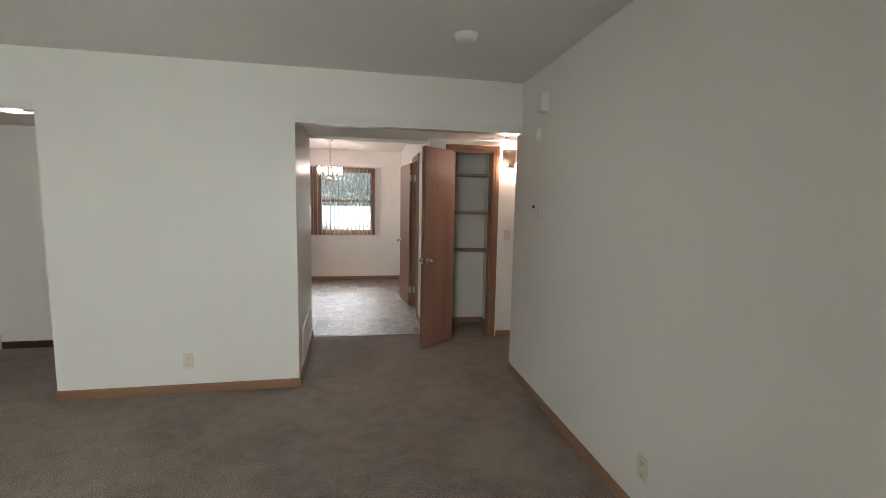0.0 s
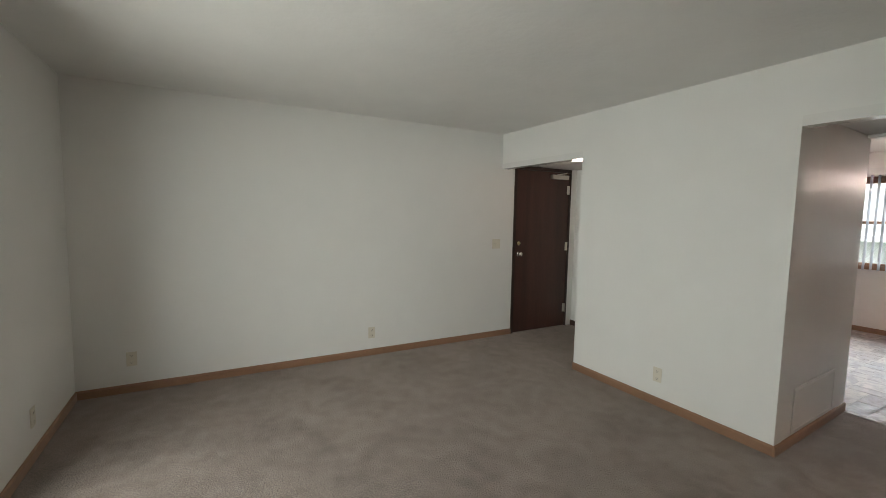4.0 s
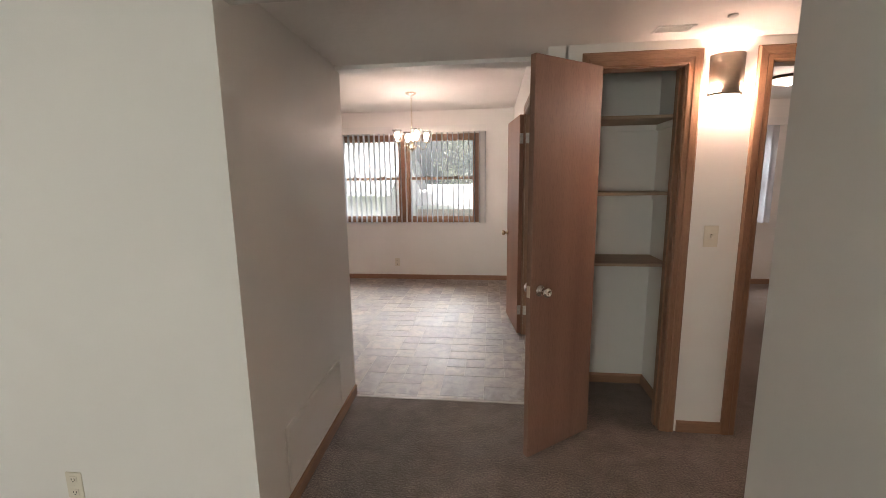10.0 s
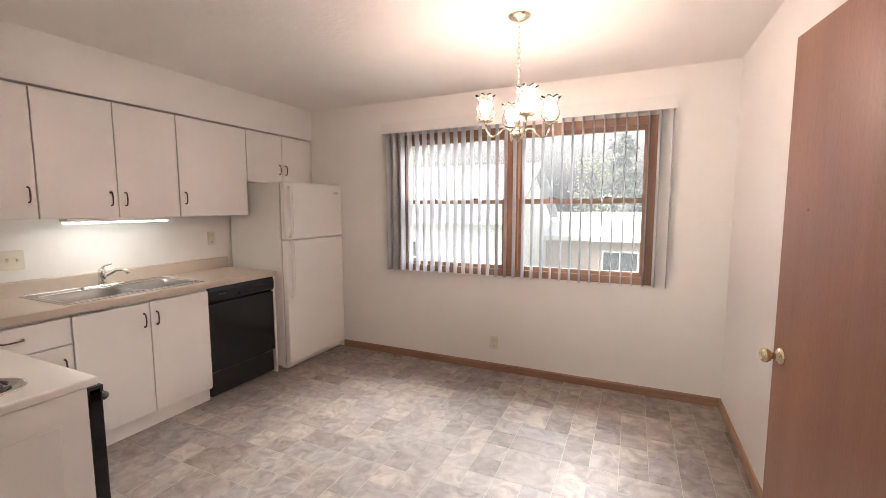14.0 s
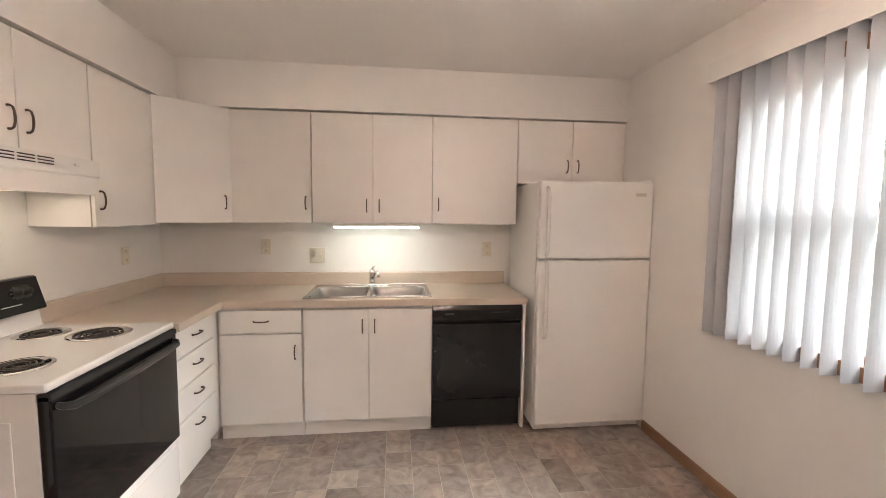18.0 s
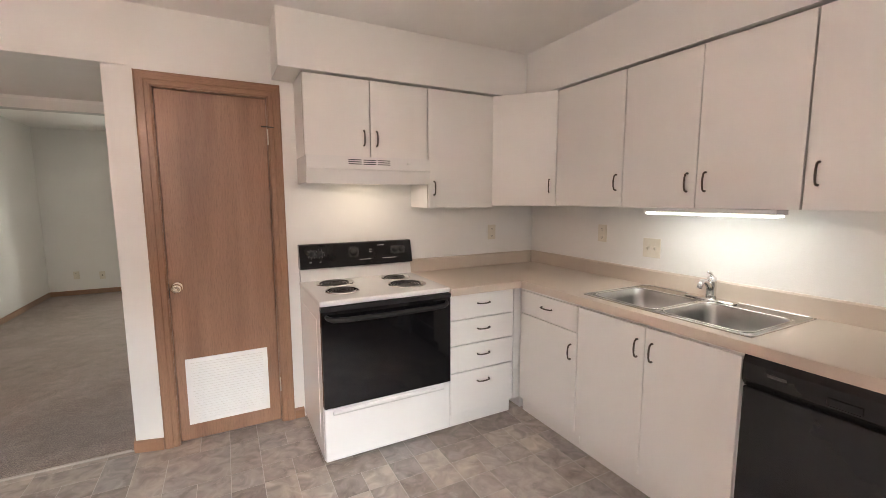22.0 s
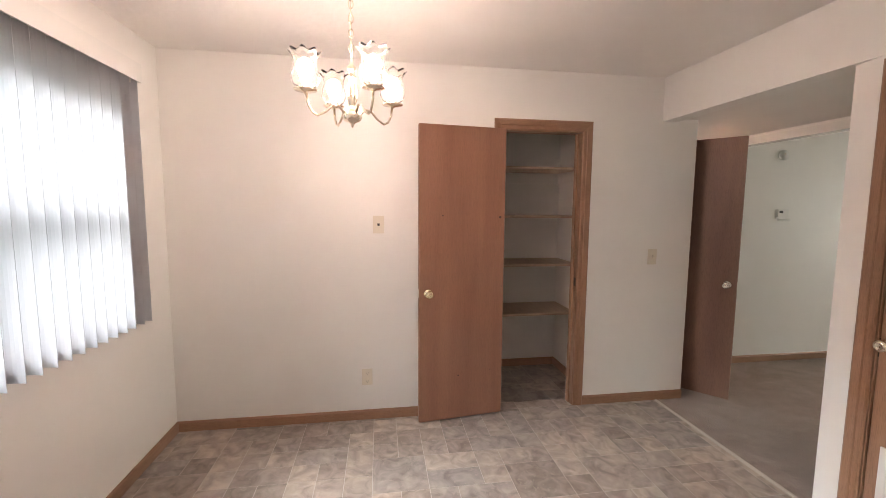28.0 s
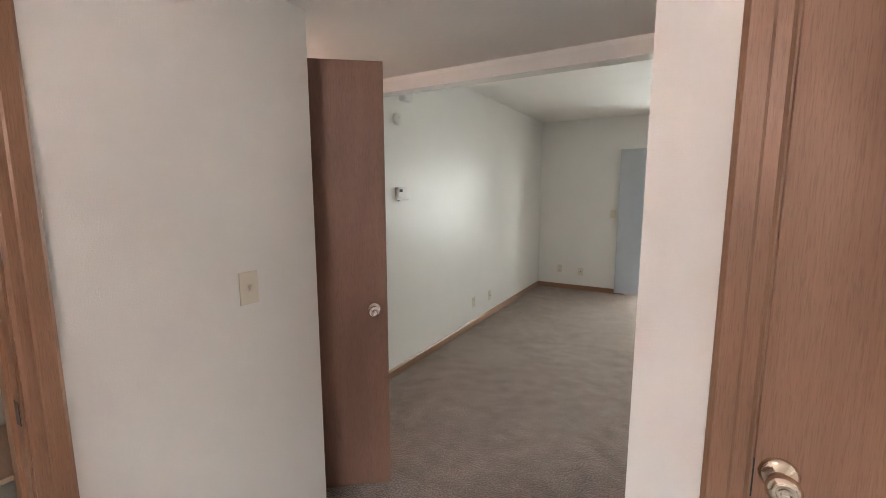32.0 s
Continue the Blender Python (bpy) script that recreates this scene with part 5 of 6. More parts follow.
part("pull_lip", prism(bmesh.new(), [(0.650, 0.322), (0.664, 0.316), (0.666, 0.308), (0.660, 0.300), (0.650, 0.290)], 0, 0.05, SW - 0.05), M_ENAMEL, sdr)
for i, (bx, by, br) in enumerate(((0.575, 0.20, 0.098), (0.590, 0.44, 0.078), (0.175, 0.20, 0.078), (0.190, 0.44, 0.098))):
    br *= 1.0
    bn = part("drip_pan", lathe(bmesh.new(), [(br + 0.020, 0.9182), (br + 0.018, 0.922), (br + 0.010, 0.9245), (br + 0.001, 0.9225), (br - 0.010, 0.9195), (0.02, 0.9188), (0, 0.9188)], 36, Matrix.Translation((bx, by, 0))), M_CHROME, st, "chrome drip pan", True)
    pts = []
    turns = 4 if br > 0.09 else 3
    br += 0.006
    for k in range(turns * 20 + 1):
        a = 2 * math.pi * k / 20
        r = 0.022 + (br - 0.034) * k / (turns * 20)
        pts.append((bx + r * math.cos(a), by + r * math.sin(a), 0.9232))
    part("coil", tube(bmesh.new(), pts, 0.0033, 6), M_COIL, bn, "black heating coil", True)

# ---- range hood ----
hd = thing("range_hood", pose(-2.139, KS + 0.002, 1.53), "white under-cabinet range hood with vent slots and lit lamp", "range hood")
HWD = 0.764
part("shell", prism(bmesh.new(), [(0, 0.158), (0, 0.02), (0.02, 0.02), (0.02, 0.145), (0.306, 0.145), (0.306, 0.085), (0.288, 0.006), (0.288, 0.0), (0.303, 0.0), (0.322, 0.078), (0.328, 0.085), (0.328, 0.158)], 0, 0.0, HWD), M_ENAMEL, hd)
HOOD_END = [(0.001, 0.157), (0.001, 0.004), (0.289, 0.004), (0.302, 0.002), (0.320, 0.078), (0.326, 0.086), (0.326, 0.157)]
part("side", prism(bmesh.new(), HOOD_END, 0, -0.002, 0.004), M_ENAMEL, hd)
part("side", prism(bmesh.new(), HOOD_END, 0, HWD - 0.004, HWD + 0.002), M_ENAMEL, hd)
part("underside", nbox(0.004, HWD - 0.004, 0.004, 0.286, 0.014, 0.020), M_ENAMEL, hd)
bm = bmesh.new()
for gx in (0.27, 0.36, 0.45):
    for gz in (0.112, 0.124, 0.136):
        box(bm, gx, gx + 0.078, 0.3265, 0.3295, gz, gz + 0.005)
part("vent_slots", bm, M_SLOT, hd)
part("switch", nbox(0.13, 0.16, 0.326, 0.334, 0.120, 0.130, bevel=0.002), M_WHITE_PL, hd)
part("lamp_lens", nbox(0.26, 0.50, 0.10, 0.26, 0.006, 0.014, bevel=0.004), M_HOODLENS, hd, "lit hood lamp lens")
lamp("hood_light", "AREA", pose(-1.757, KS + 0.20, 1.530), 0.075, (1.0, 0.90, 0.80), 0.66, 0.18)

# ---- under-cabinet light ----
ul = thing("under_cabinet_light", pose(-2.99, 6.48, Z0 - 0.004), "lit fluorescent strip light under the wall cabinet", "light")
part("housing", nbox(-0.05, 0.045, -0.305, 0.305, -0.022, 0, bevel=0.003), M_WHITE_PL, ul)
part("tube", nbox(-0.042, 0.040, -0.295, 0.295, -0.034, -0.0225, bevel=0.004), M_TUBE, ul, "glowing diffuser")
lamp("counter_light", "AREA", pose(-2.99, 6.48, Z0 - 0.042), 0.10, (0.93, 1.0, 0.98), 0.07, 0.58)


# ---- windows ----
def sash_window(name, label, x0, x1, z0, z1, mull=None):
    w = thing(name, pose(0, KN, 0), label, "window", kind="structure")
    fw = 0.045
    part("frame", boxes((x0, x0 + fw, 0.0, 0.14, z0, z1), (x1 - fw, x1, 0.0, 0.14, z0, z1)), M_TRIM, w, "stained wood frame")
    part("frame", boxes((x0 + fw, x1 - fw, 0.0, 0.14, z1 - fw, z1), (x0 + fw, x1 - fw, 0.0, 0.14, z0, z0 + fw)), M_TRIM_X, w, "stained wood frame")
    part("casing", boxes((x0 - 0.002, x0 + 0.058, -0.014, -0.001, z0 - 0.002, z1 + 0.002), (x1 - 0.058, x1 + 0.002, -0.014, -0.001, z0 - 0.002, z1 + 0.002)), M_TRIM, w, "stained wood casing")
    part("casing", boxes((x0 + 0.058, x1 - 0.058, -0.014, -0.001, z1 - 0.056, z1 + 0.002), (x0 + 0.058, x1 - 0.058, -0.018, -0.001, z0 - 0.002, z0 + 0.056)), M_TRIM_X, w, "stained wood casing")
    spans = [(x0 + fw, x1 - fw)]
    if mull is not None:
        part("mullion", boxes((mull - 0.055, mull + 0.055, -0.012, 0.14, z0 + 0.03, z1 - 0.03)), M_TRIM, w)
        spans = [(x0 + fw, mull - 0.055), (mull + 0.055, x1 - fw)]
    zm = (z0 + z1) / 2 + 0.01
    for a, b in spans:
        for lo, hi, yy in ((z0 + fw, zm + 0.02, 0.03), (zm - 0.02, z1 - fw, 0.065)):
            sash = part("sash", boxes((a, a + 0.038, yy, yy + 0.033, lo, hi), (b - 0.038, b, yy, yy + 0.033, lo, hi), (a + 0.038, b - 0.038, yy, yy + 0.033, lo, lo + 0.04), (a + 0.038, b - 0.038, yy, yy + 0.033, hi - 0.04, hi)), M_TRIM_X, w)
            g = part("pane", nbox(a + 0.036, b - 0.036, yy + 0.014, yy + 0.018, lo + 0.038, hi - 0.038), M_GLASS, sash)
            g.visible_shadow = False
        # Added sheet that veils the view, standing in for glare on the window.
        mesh = part("haze_sheet", nbox(a + 0.002, b - 0.002, 0.118, 0.119, z0 + fw, z1 - fw), M_HAZE, w, "thin pale haze sheet added to wash out the view")
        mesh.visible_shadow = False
        for lx in (a + (b - a) * 0.28, a + (b - a) * 0.72):
            part("sash_lock", nbox(lx - 0.03, lx + 0.03, 0.028, 0.055, zm + 0.02, zm + 0.034, bevel=0.004), M_PULL, w, "dark sash lock")
    return w


sash_window("window_1", "double stained-wood sash window in the dining wall", -1.84, 0.32, 0.865, 2.12, -0.765)
sash_window("window_2", "stained-wood sash window in the bedroom", 2.9, 4.1, 0.865, 2.12)


def vertical_blind(name, label, x0, x1, xs, ang, ztop, zbot, y):
    t = thing(name, pose(0, 0, 0), label, "blind")
    part("valance", boxes((x0, x1, y - 0.062, y - 0.054, ztop - 0.008, ztop + 0.086), (x0, x0 + 0.008, y - 0.054, KN - 0.001, ztop - 0.008, ztop + 0.086), (x1 - 0.008, x1, y - 0.054, KN - 0.001, ztop - 0.008, ztop + 0.086),
                          (x0 + 0.008, x1 - 0.008, y - 0.054, KN - 0.001, ztop + 0.078, ztop + 0.086)), M_WHITE_PL, t, "white valance")
    part("headrail", nbox(x0 + 0.02, x1 - 0.02, y - 0.022, y + 0.022, ztop + 0.028, ztop + 0.058), M_WHITE_PL, t)
    for k, x in enumerate(xs):
        a = radians(ang + random.uniform(-2.5, 2.5))
        bm = bmesh.new()
        n = 6
        hw = 0.0445
        lo, hi = [], []
        for i in range(n + 1):
            s = -hw + 2 * hw * i / n
            c = 0.006 * (1 - (s / hw) ** 2)
            px, py = x + s * math.sin(a) + c * math.cos(a), y + s * math.cos(a) - c * math.sin(a)
            lo.append((px, py))
        th = 0.0012
        nx, ny = th * math.cos(a), -th * math.sin(a)
        v0 = [bm.verts.new((p, q, zbot)) for p, q in lo] + [bm.verts.new((p + nx, q + ny, zbot)) for p, q in reversed(lo)]
        v1 = [bm.verts.new((p, q, ztop + 0.022)) for p, q in lo] + [bm.verts.new((p + nx, q + ny, ztop + 0.022)) for p, q in reversed(lo)]
        m2 = len(v0)
        for i in range(m2):
            bm.faces.new((v0[i], v0[(i + 1) % m2], v1[(i + 1) % m2], v1[i]))
        bm.faces.new(v0[::-1])
        bm.faces.new(v1)
        part("vane", bm, M_VANE, t)
        part("clip", nbox(x - 0.005, x + 0.005, y - 0.005, y + 0.005, ztop + 0.020, ztop + 0.030), M_WHITE_PL, t)
    return t


vertical_blind("vertical_blind", "white vertical blind with turned vanes on the dining window", -1.995, 0.425, [-1.95 + 0.0762 * i for i in range(32)], 2, 2.145, 0.860, 8.255)
vertical_blind("vertical_blind", "white vertical blind on the bedroom window", 2.78, 4.25, [2.84 + 0.0768 * i for i in range(18)], -35, 2.118, 0.855, 8.235)

# patio door
pt = thing("patio_door", pose(0, YS, 0), "sliding glass patio door in a stained wood frame", "sliding door", kind="structure")
PX0, PX1 = -1.71, 0.20
part("jamb", nbox(PX0, PX0 + 0.03, -0.056, 0.002, 0, 1.985), M_TRIM, pt)
part("jamb", nbox(PX1 - 0.03, PX1, -0.056, 0.002, 0, 1.985), M_TRIM, pt)
part("head_jamb", nbox(PX0, PX1, -0.056, 0.002, 1.985, 2.015), M_TRIM_X, pt)
part("outer_frame", union((PX0, PX0 + 0.034, -0.15, -0.057, 0, 2.015), (PX1 - 0.034, PX1, -0.15, -0.057, 0, 2.015), (PX0, PX1, -0.15, -0.057, 1.98, 2.015)), M_WHITE_PL, pt, "white clad outer frame")
part("casing", nbox(PX0 - 0.085, PX0 + 0.006, 0.003, 0.020, 0, 2.07, bevel=0.003), M_TRIM, pt)
part("casing", nbox(PX1 - 0.006, PX1 + 0.06, 0.003, 0.020, 0, 2.07, bevel=0.003), M_TRIM, pt)
part("head_casing", nbox(PX0 + 0.006, PX1 - 0.006, 0.003, 0.019, 1.975, 2.07, bevel=0.003), M_TRIM_X, pt)
part("track", nbox(PX0 + 0.03, PX1 - 0.03, -0.13, 0.0, -0.005, 0.022), M_NICKEL, pt)
pm = (PX0 + PX1) / 2
for a, b, yy in ((PX0 + 0.03, pm + 0.04, -0.055), (pm - 0.04, PX1 - 0.03, -0.105)):
    s = part("sash", union((a, a + 0.045, yy, yy + 0.04, 0.022, 1.985), (b - 0.045, b, yy, yy + 0.04, 0.022, 1.985), (a + 0.045, b - 0.045, yy, yy + 0.04, 0.022, 0.13), (a + 0.045, b - 0.045, yy, yy + 0.04, 1.885, 1.985)), M_TRIM, pt)
    g = part("pane", nbox(a + 0.043, b - 0.043, yy + 0.017, yy + 0.023, 0.128, 1.887), M_GLASS, s)
    g.visible_shadow = False
hb = nbox(-1.662, -1.638, 0.018, 0.036, 0.86, 1.14, bevel=0.005)
box(hb, -1.658, -1.642, -0.016, 0.020, 0.90, 0.92)
box(hb, -1.658, -1.642, -0.016, 0.020, 1.08, 1.10)
part("handle", hb, M_BRASS, pt, "brass and pale wood pull handle", True)
part("lock_plate", nbox(-1.667, -1.634, -0.016, -0.013, 0.88, 1.12, bevel=0.001, seg=1), M_BLACK_SATIN, pt, "dark lock plate")
sf = part("screen_frame", union((-1.840, -1.695, -0.20, -0.165, -0.02, 1.985), (-1.695, -1.635, -0.155, -0.135, 0.0, 1.985), (-1.840, -1.635, -0.20, -0.135, -0.06, 0.0)), M_WHITE_PL, pt, "white screen door frame")
part("screen_pull", nbox(-1.755, -1.735, -0.165, -0.150, 0.86, 1.08, bevel=0.004), M_GREY_PRINT, sf, "grey pull")
sb = thing("patio_blind", pose(0, 0, 0), "white vertical blind of the patio door drawn aside", "blind")
part("valance", union((-1.895, 0.31, YS + 0.10, YS + 0.108, 2.028, 2.13), (-1.895, -1.887, YS + 0.001, YS + 0.10, 2.028, 2.13), (0.302, 0.31, YS + 0.001, YS + 0.10, 2.028, 2.13), (-1.887, 0.302, YS + 0.001, YS + 0.10, 2.122, 2.13)), M_WALL, sb, "white valance")
part("headrail", nbox(-1.87, 0.29, YS + 0.035, YS + 0.07, 2.06, 2.09), M_WHITE_PL, sb)
for i in range(16):
    x = 0.262 - i * 0.022
    a = radians(52)
    u, w = 0.044 * math.sin(a), 0.044 * math.cos(a)
    part("vane", prism(bmesh.new(), [(x - u, YS + 0.056 - w), (x + u, YS + 0.056 + w), (x + u - 0.001, YS + 0.0575 + w), (x - u - 0.001, YS + 0.0575 - w)], 2, 0.03, 2.06), M_VANE, sb)


# ---- lamps ----
# chandelier with four glass shades
CX, CY = -0.40, 7.06
chn = thing("chandelier", pose(CX, CY, 0), "brass chandelier with four fluted glass shades and lit bulbs", "chandelier")
part("canopy", lathe(bmesh.new(), [(0.062, ZK), (0.062, ZK - 0.006), (0.050, ZK - 0.018), (0.020, ZK - 0.028), (0.008, ZK - 0.034), (0, ZK - 0.034)], 28), M_PALE_BRASS, chn, smooth=True)
ztop = ZK - 0.034
for i in range(13):
    zc = ztop - 0.012 - i * 0.0262
    pts = []
    for k in range(10):
        a = 2 * math.pi * k / 10
        u, v = 0.009 * math.cos(a), 0.0165 * math.sin(a)
        pts.append((u, 0, zc + v) if i % 2 else (0, u, zc + v))
    part("chain_link", tube(bmesh.new(), pts, 0.0022, 6, True), M_PALE_BRASS, chn, smooth=True)
part("wire", tube(bmesh.new(), [(0.004 * math.sin(i * 1.3), 0.004 * math.cos(i), ztop - i * 0.04) for i in range(10)], 0.002, 6), M_IVORY, chn)
part("stem", lathe(bmesh.new(), [(0.0, 1.795), (0.004, 1.80), (0.006, 1.808), (0.012, 1.815), (0.030, 1.822), (0.036, 1.832), (0.036, 1.850), (0.026, 1.858), (0.014, 1.864), (0.012, 1.88), (0.020, 1.90), (0.021, 1.925), (0.012, 1.975), (0.018, 1.985), (0.010, 1.995), (0.017, 2.005), (0.017, 2.02), (0.007, 2.03), (0.006, 2.055), (0.0, 2.056)], 20), M_PALE_BRASS, chn, smooth=True)
part("hanging_ring", tube(bmesh.new(), [(0.012 * math.cos(2 * math.pi * k / 12), 0, 2.062 + 0.012 * math.sin(2 * math.pi * k / 12)) for k in range(12)], 0.0025, 6, True), M_PALE_BRASS, chn, smooth=True)
R = 0.176
for k in range(4):
    a = radians(208 + 90 * k)
    ca, sa = math.cos(a), math.sin(a)
    prof = [(0.030, 1.845), (0.055, 1.872), (0.080, 1.868), (0.105, 1.842), (0.135, 1.826), (0.155, 1.835), (0.169, 1.862), (0.174, 1.90)]
    arm = part("arm", tube(bmesh.new(), [(r * ca, r * sa, z) for r, z in prof], 0.0046, 8), M_PALE_BRASS, chn, smooth=True)
    ctr = Matrix.Translation((R * ca, R * sa, 0))
    part("cup", lathe(bmesh.new(), [(0.006, 1.895), (0.012, 1.90), (0.040, 1.906), (0.042, 1.910), (0.022, 1.914), (0.022, 1.925), (0.016, 1.927), (0, 1.927)], 24, ctr), M_PALE_BRASS, arm, smooth=True)
    # bell-shaped shade with a ruffled rim
    bm = bmesh.new()
    rings = []
    for j, (r, z) in enumerate([(0.026, 1.914), (0.040, 1.924), (0.049, 1.944), (0.048, 1.966), (0.040, 1.990), (0.038, 2.006), (0.044, 2.022), (0.056, 2.036)]):
        w = max(0, (j - 4) / 3)
        rings.append([bm.verts.new(ctr @ Vector(((r + w * 0.004 * math.cos(8 * t)) * math.cos(t), (r + w * 0.004 * math.cos(8 * t)) * math.sin(t), z + w * 0.005 * math.cos(8 * t)))) for t in [2 * math.pi * q / 48 for q in range(48)]])
    for p, q in zip(rings, rings[1:]):
        for i in range(48):
            bm.faces.new((p[i], p[(i + 1) % 48], q[(i + 1) % 48], q[i]))
    sh = part("shade", bm, M_SHADE, chn, "clear fluted glass shade", True)
    sh.visible_shadow = False
    md = sh.modifiers.new("thickness", "SOLIDIFY")
    md.thickness = 0.002
    part("bulb", lathe(bmesh.new(), [(0.012, 1.926), (0.013, 1.938), (0.019, 1.952), (0.0265, 1.968), (0.029, 1.982), (0.0275, 1.996), (0.021, 2.008), (0.010, 2.0145), (0, 2.0155)], 20, ctr), M_BULB, chn, "lit bulb", True)

# wall lamp in the hall
sc = thing("wall_lamp", on_wall(1.690, 4.60, 1.965, "s"), "half-round polished metal wall lamp throwing light up and down", "wall lamp")
bm = bmesh.new()
out, inn = [], []
for i in range(17):
    t = math.pi * i / 16
    out.append((0.082 * math.cos(t), 0.004 + 0.078 * math.sin(t)))
    inn.append((0.080 * math.cos(t), 0.004 + 0.076 * math.sin(t)))
prism(bm, out + inn[::-1], 2, -0.09, 0.11)
part("shade", bm, M_SCONCE, sc, "mirror-bright metal half cylinder", True)
for side in (-1, 1):                             # small lit slots low on both flanks
    bm = bmesh.new()
    for i in range(5):
        a = radians(90 + side * (38 + 8.5 * i))
        for j in range(4):
            m = Matrix.Translation((0.0825 * math.cos(a), 0.004 + 0.0785 * math.sin(a), -0.072 + 0.0085 * j)) @ pose(0, 0, 0, 0, 0, math.degrees(a))
            bmesh.ops.create_cube(bm, size=1, matrix=m @ Matrix.Diagonal((0.002, 0.0085, 0.0045, 1)))
    part("light_slots", bm, M_BULB_HALL, sc, "rows of small lit slots")
part("back_plate", nbox(-0.05, 0.05, 0, 0.004, -0.06, 0.06), M_NICKEL, sc)
part("bulb", lathe(bmesh.new(), [(0.012, -0.05), (0.014, -0.03), (0.026, 0.0), (0.026, 0.015), (0.014, 0.035), (0, 0.038)], 18, Matrix.Translation((0, 0.042, -0.028))), M_BULB_HALL, sc, "lit bulb", True)


def dome_light(name, label, x, y, z, r, watts, deep):
    t = thing(name, pose(x, y, z, 180), label, "ceiling light")
    part("pan", lathe(bmesh.new(), [(r, 0), (r, 0.018), (r * 0.95, 0.026), (r * 0.92, 0.026)], 36), M_PULL, t, "dark metal rim", True)
    part("diffuser", lathe(bmesh.new(), [(u, 0.02 + deep * v) for u, v in ((r * 0.92, 0), (r * 0.91, 0.010), (r * 0.80, 0.030), (r * 0.60, 0.048), (r * 0.3, 0.059), (0.012, 0.062), (0.010, 0.070), (0, 0.071))], 36), M_DOME, t, "lit glass dome", True)
    lamp(name + "_light", "POINT", Matrix.Translation((x, y, z - 0.10)), watts, WARM, 0.06)


dome_light("ceiling_light", "lit flush glass dome light in the entry", -2.40, 3.86, 2.135, 0.14, 0.3, 0.35)
dome_light("ceiling_light", "lit flush glass dome light in the bedroom", 3.46, 6.99, ZK, 0.16, 3.7, 1.0)


# ---- closet shelves ----
def shelf(name, label, x0, x1, y0, y1, z):
    return solo(name, nbox(x0, x1, y0, y1, z - 0.019, z, bevel=0.002, seg=1), M_SHELF, label=label, category="shelf", group="closet shelves")


for z in (0.612, 1.031, 1.435, 1.832):
    shelf("pantry_shelf", "plain brown board shelf in the pantry", 1.22, 1.638, 5.312, 6.298, z)
    solo("shelf_cleat", boxes((1.225, 1.625, 5.311, 5.328, z - 0.115, z - 0.021), (1.625, 1.639, 5.328, 6.298, z - 0.115, z - 0.021)), M_WALL, label="white painted cleat under a pantry shelf", category="cleat", group="shelf cleats")
for z in (0.948, 1.385, 1.832):
    shelf("linen_shelf", "plain brown board shelf in the linen closet", 0.902, 1.598, 4.86, 5.188, z)
    solo("shelf_cleat", boxes((1.582, 1.599, 4.84, 5.175, z - 0.058, z - 0.021), (0.902, 1.582, 5.175, 5.189, z - 0.058, z - 0.021)), M_WALL, label="white painted cleat under a linen shelf", category="cleat", group="shelf cleats")


# ---- outdoors ----
G = -2.7
gnd = nbox(-400, 400, -400, 400, G - 0.5, G)
solo("ground", gnd, M_GRASS, label="lawn around the building", category="ground", kind="structure")
# balcony deck behind the patio door
dk = thing("deck", pose(0, 0, -0.38), "pale weathered wooden balcony deck with railing", "deck")
for i in range(13):
    y = -0.86 - i * 0.145
    part("board", nbox(-3.6, 1.6, y - 0.138, y, -0.035, 0, bevel=0.004, seg=1), M_DECK, dk)
for i in range(5):
    part("joist", nbox(-3.5 + i * 1.2, -3.45 + i * 1.2, -2.74, -0.86, -0.22, -0.036), M_DECK, dk)
part("top_rail", nbox(-3.62, 1.6, -2.78, -2.64, 1.01, 1.05, bevel=0.004), M_DECK, dk)
part("top_rail", nbox(-3.62, -3.48, -2.64, -0.86, 1.01, 1.05, bevel=0.004), M_DECK, dk)
part("bottom_rail", nbox(-3.48, 1.6, -2.73, -2.69, 0.06, 0.15), M_DECK, dk)
part("bottom_rail", nbox(-3.57, -3.53, -2.60, -0.90, 0.06, 0.15), M_DECK, dk)
for x, y in ((-3.595, -2.755), (-3.595, -0.95), (-1.9, -2.755), (-0.2, -2.755), (1.5, -2.755)):
    part("post", nbox(x, x + 0.09, y, y + 0.09, -2.32, 1.01), M_DECK, dk)
for i in range(33):
    x = -3.4 + i * 0.148
    part("baluster", nbox(x, x + 0.036, -2.728, -2.692, 0.15, 1.01), M_DECK, dk)
for i in range(11):
    y = -2.52 + i * 0.148
    part("baluster", nbox(-3.568, -3.532, y, y + 0.036, 0.15, 1.01), M_DECK, dk)


def leaf_cloud(bm, n, place, size, rng, up=0.2):
    """Many small leaf quads at the places that place() gives."""
    for _ in range(n):
        c = place()
        s = size * rng.uniform(0.6, 1.4)
        u = Vector((rng.gauss(0, 1), rng.gauss(0, 1), rng.gauss(0, 0.7))).normalized()
        w = u.orthogonal().normalized()
        w.rotate(Matrix.Rotation(rng.uniform(0, 6.28), 3, u))
        h = u.cross(w)
        bm.faces.new([bm.verts.new(c + s * q) for q in (w, 0.45 * h, -w, -0.45 * h)])


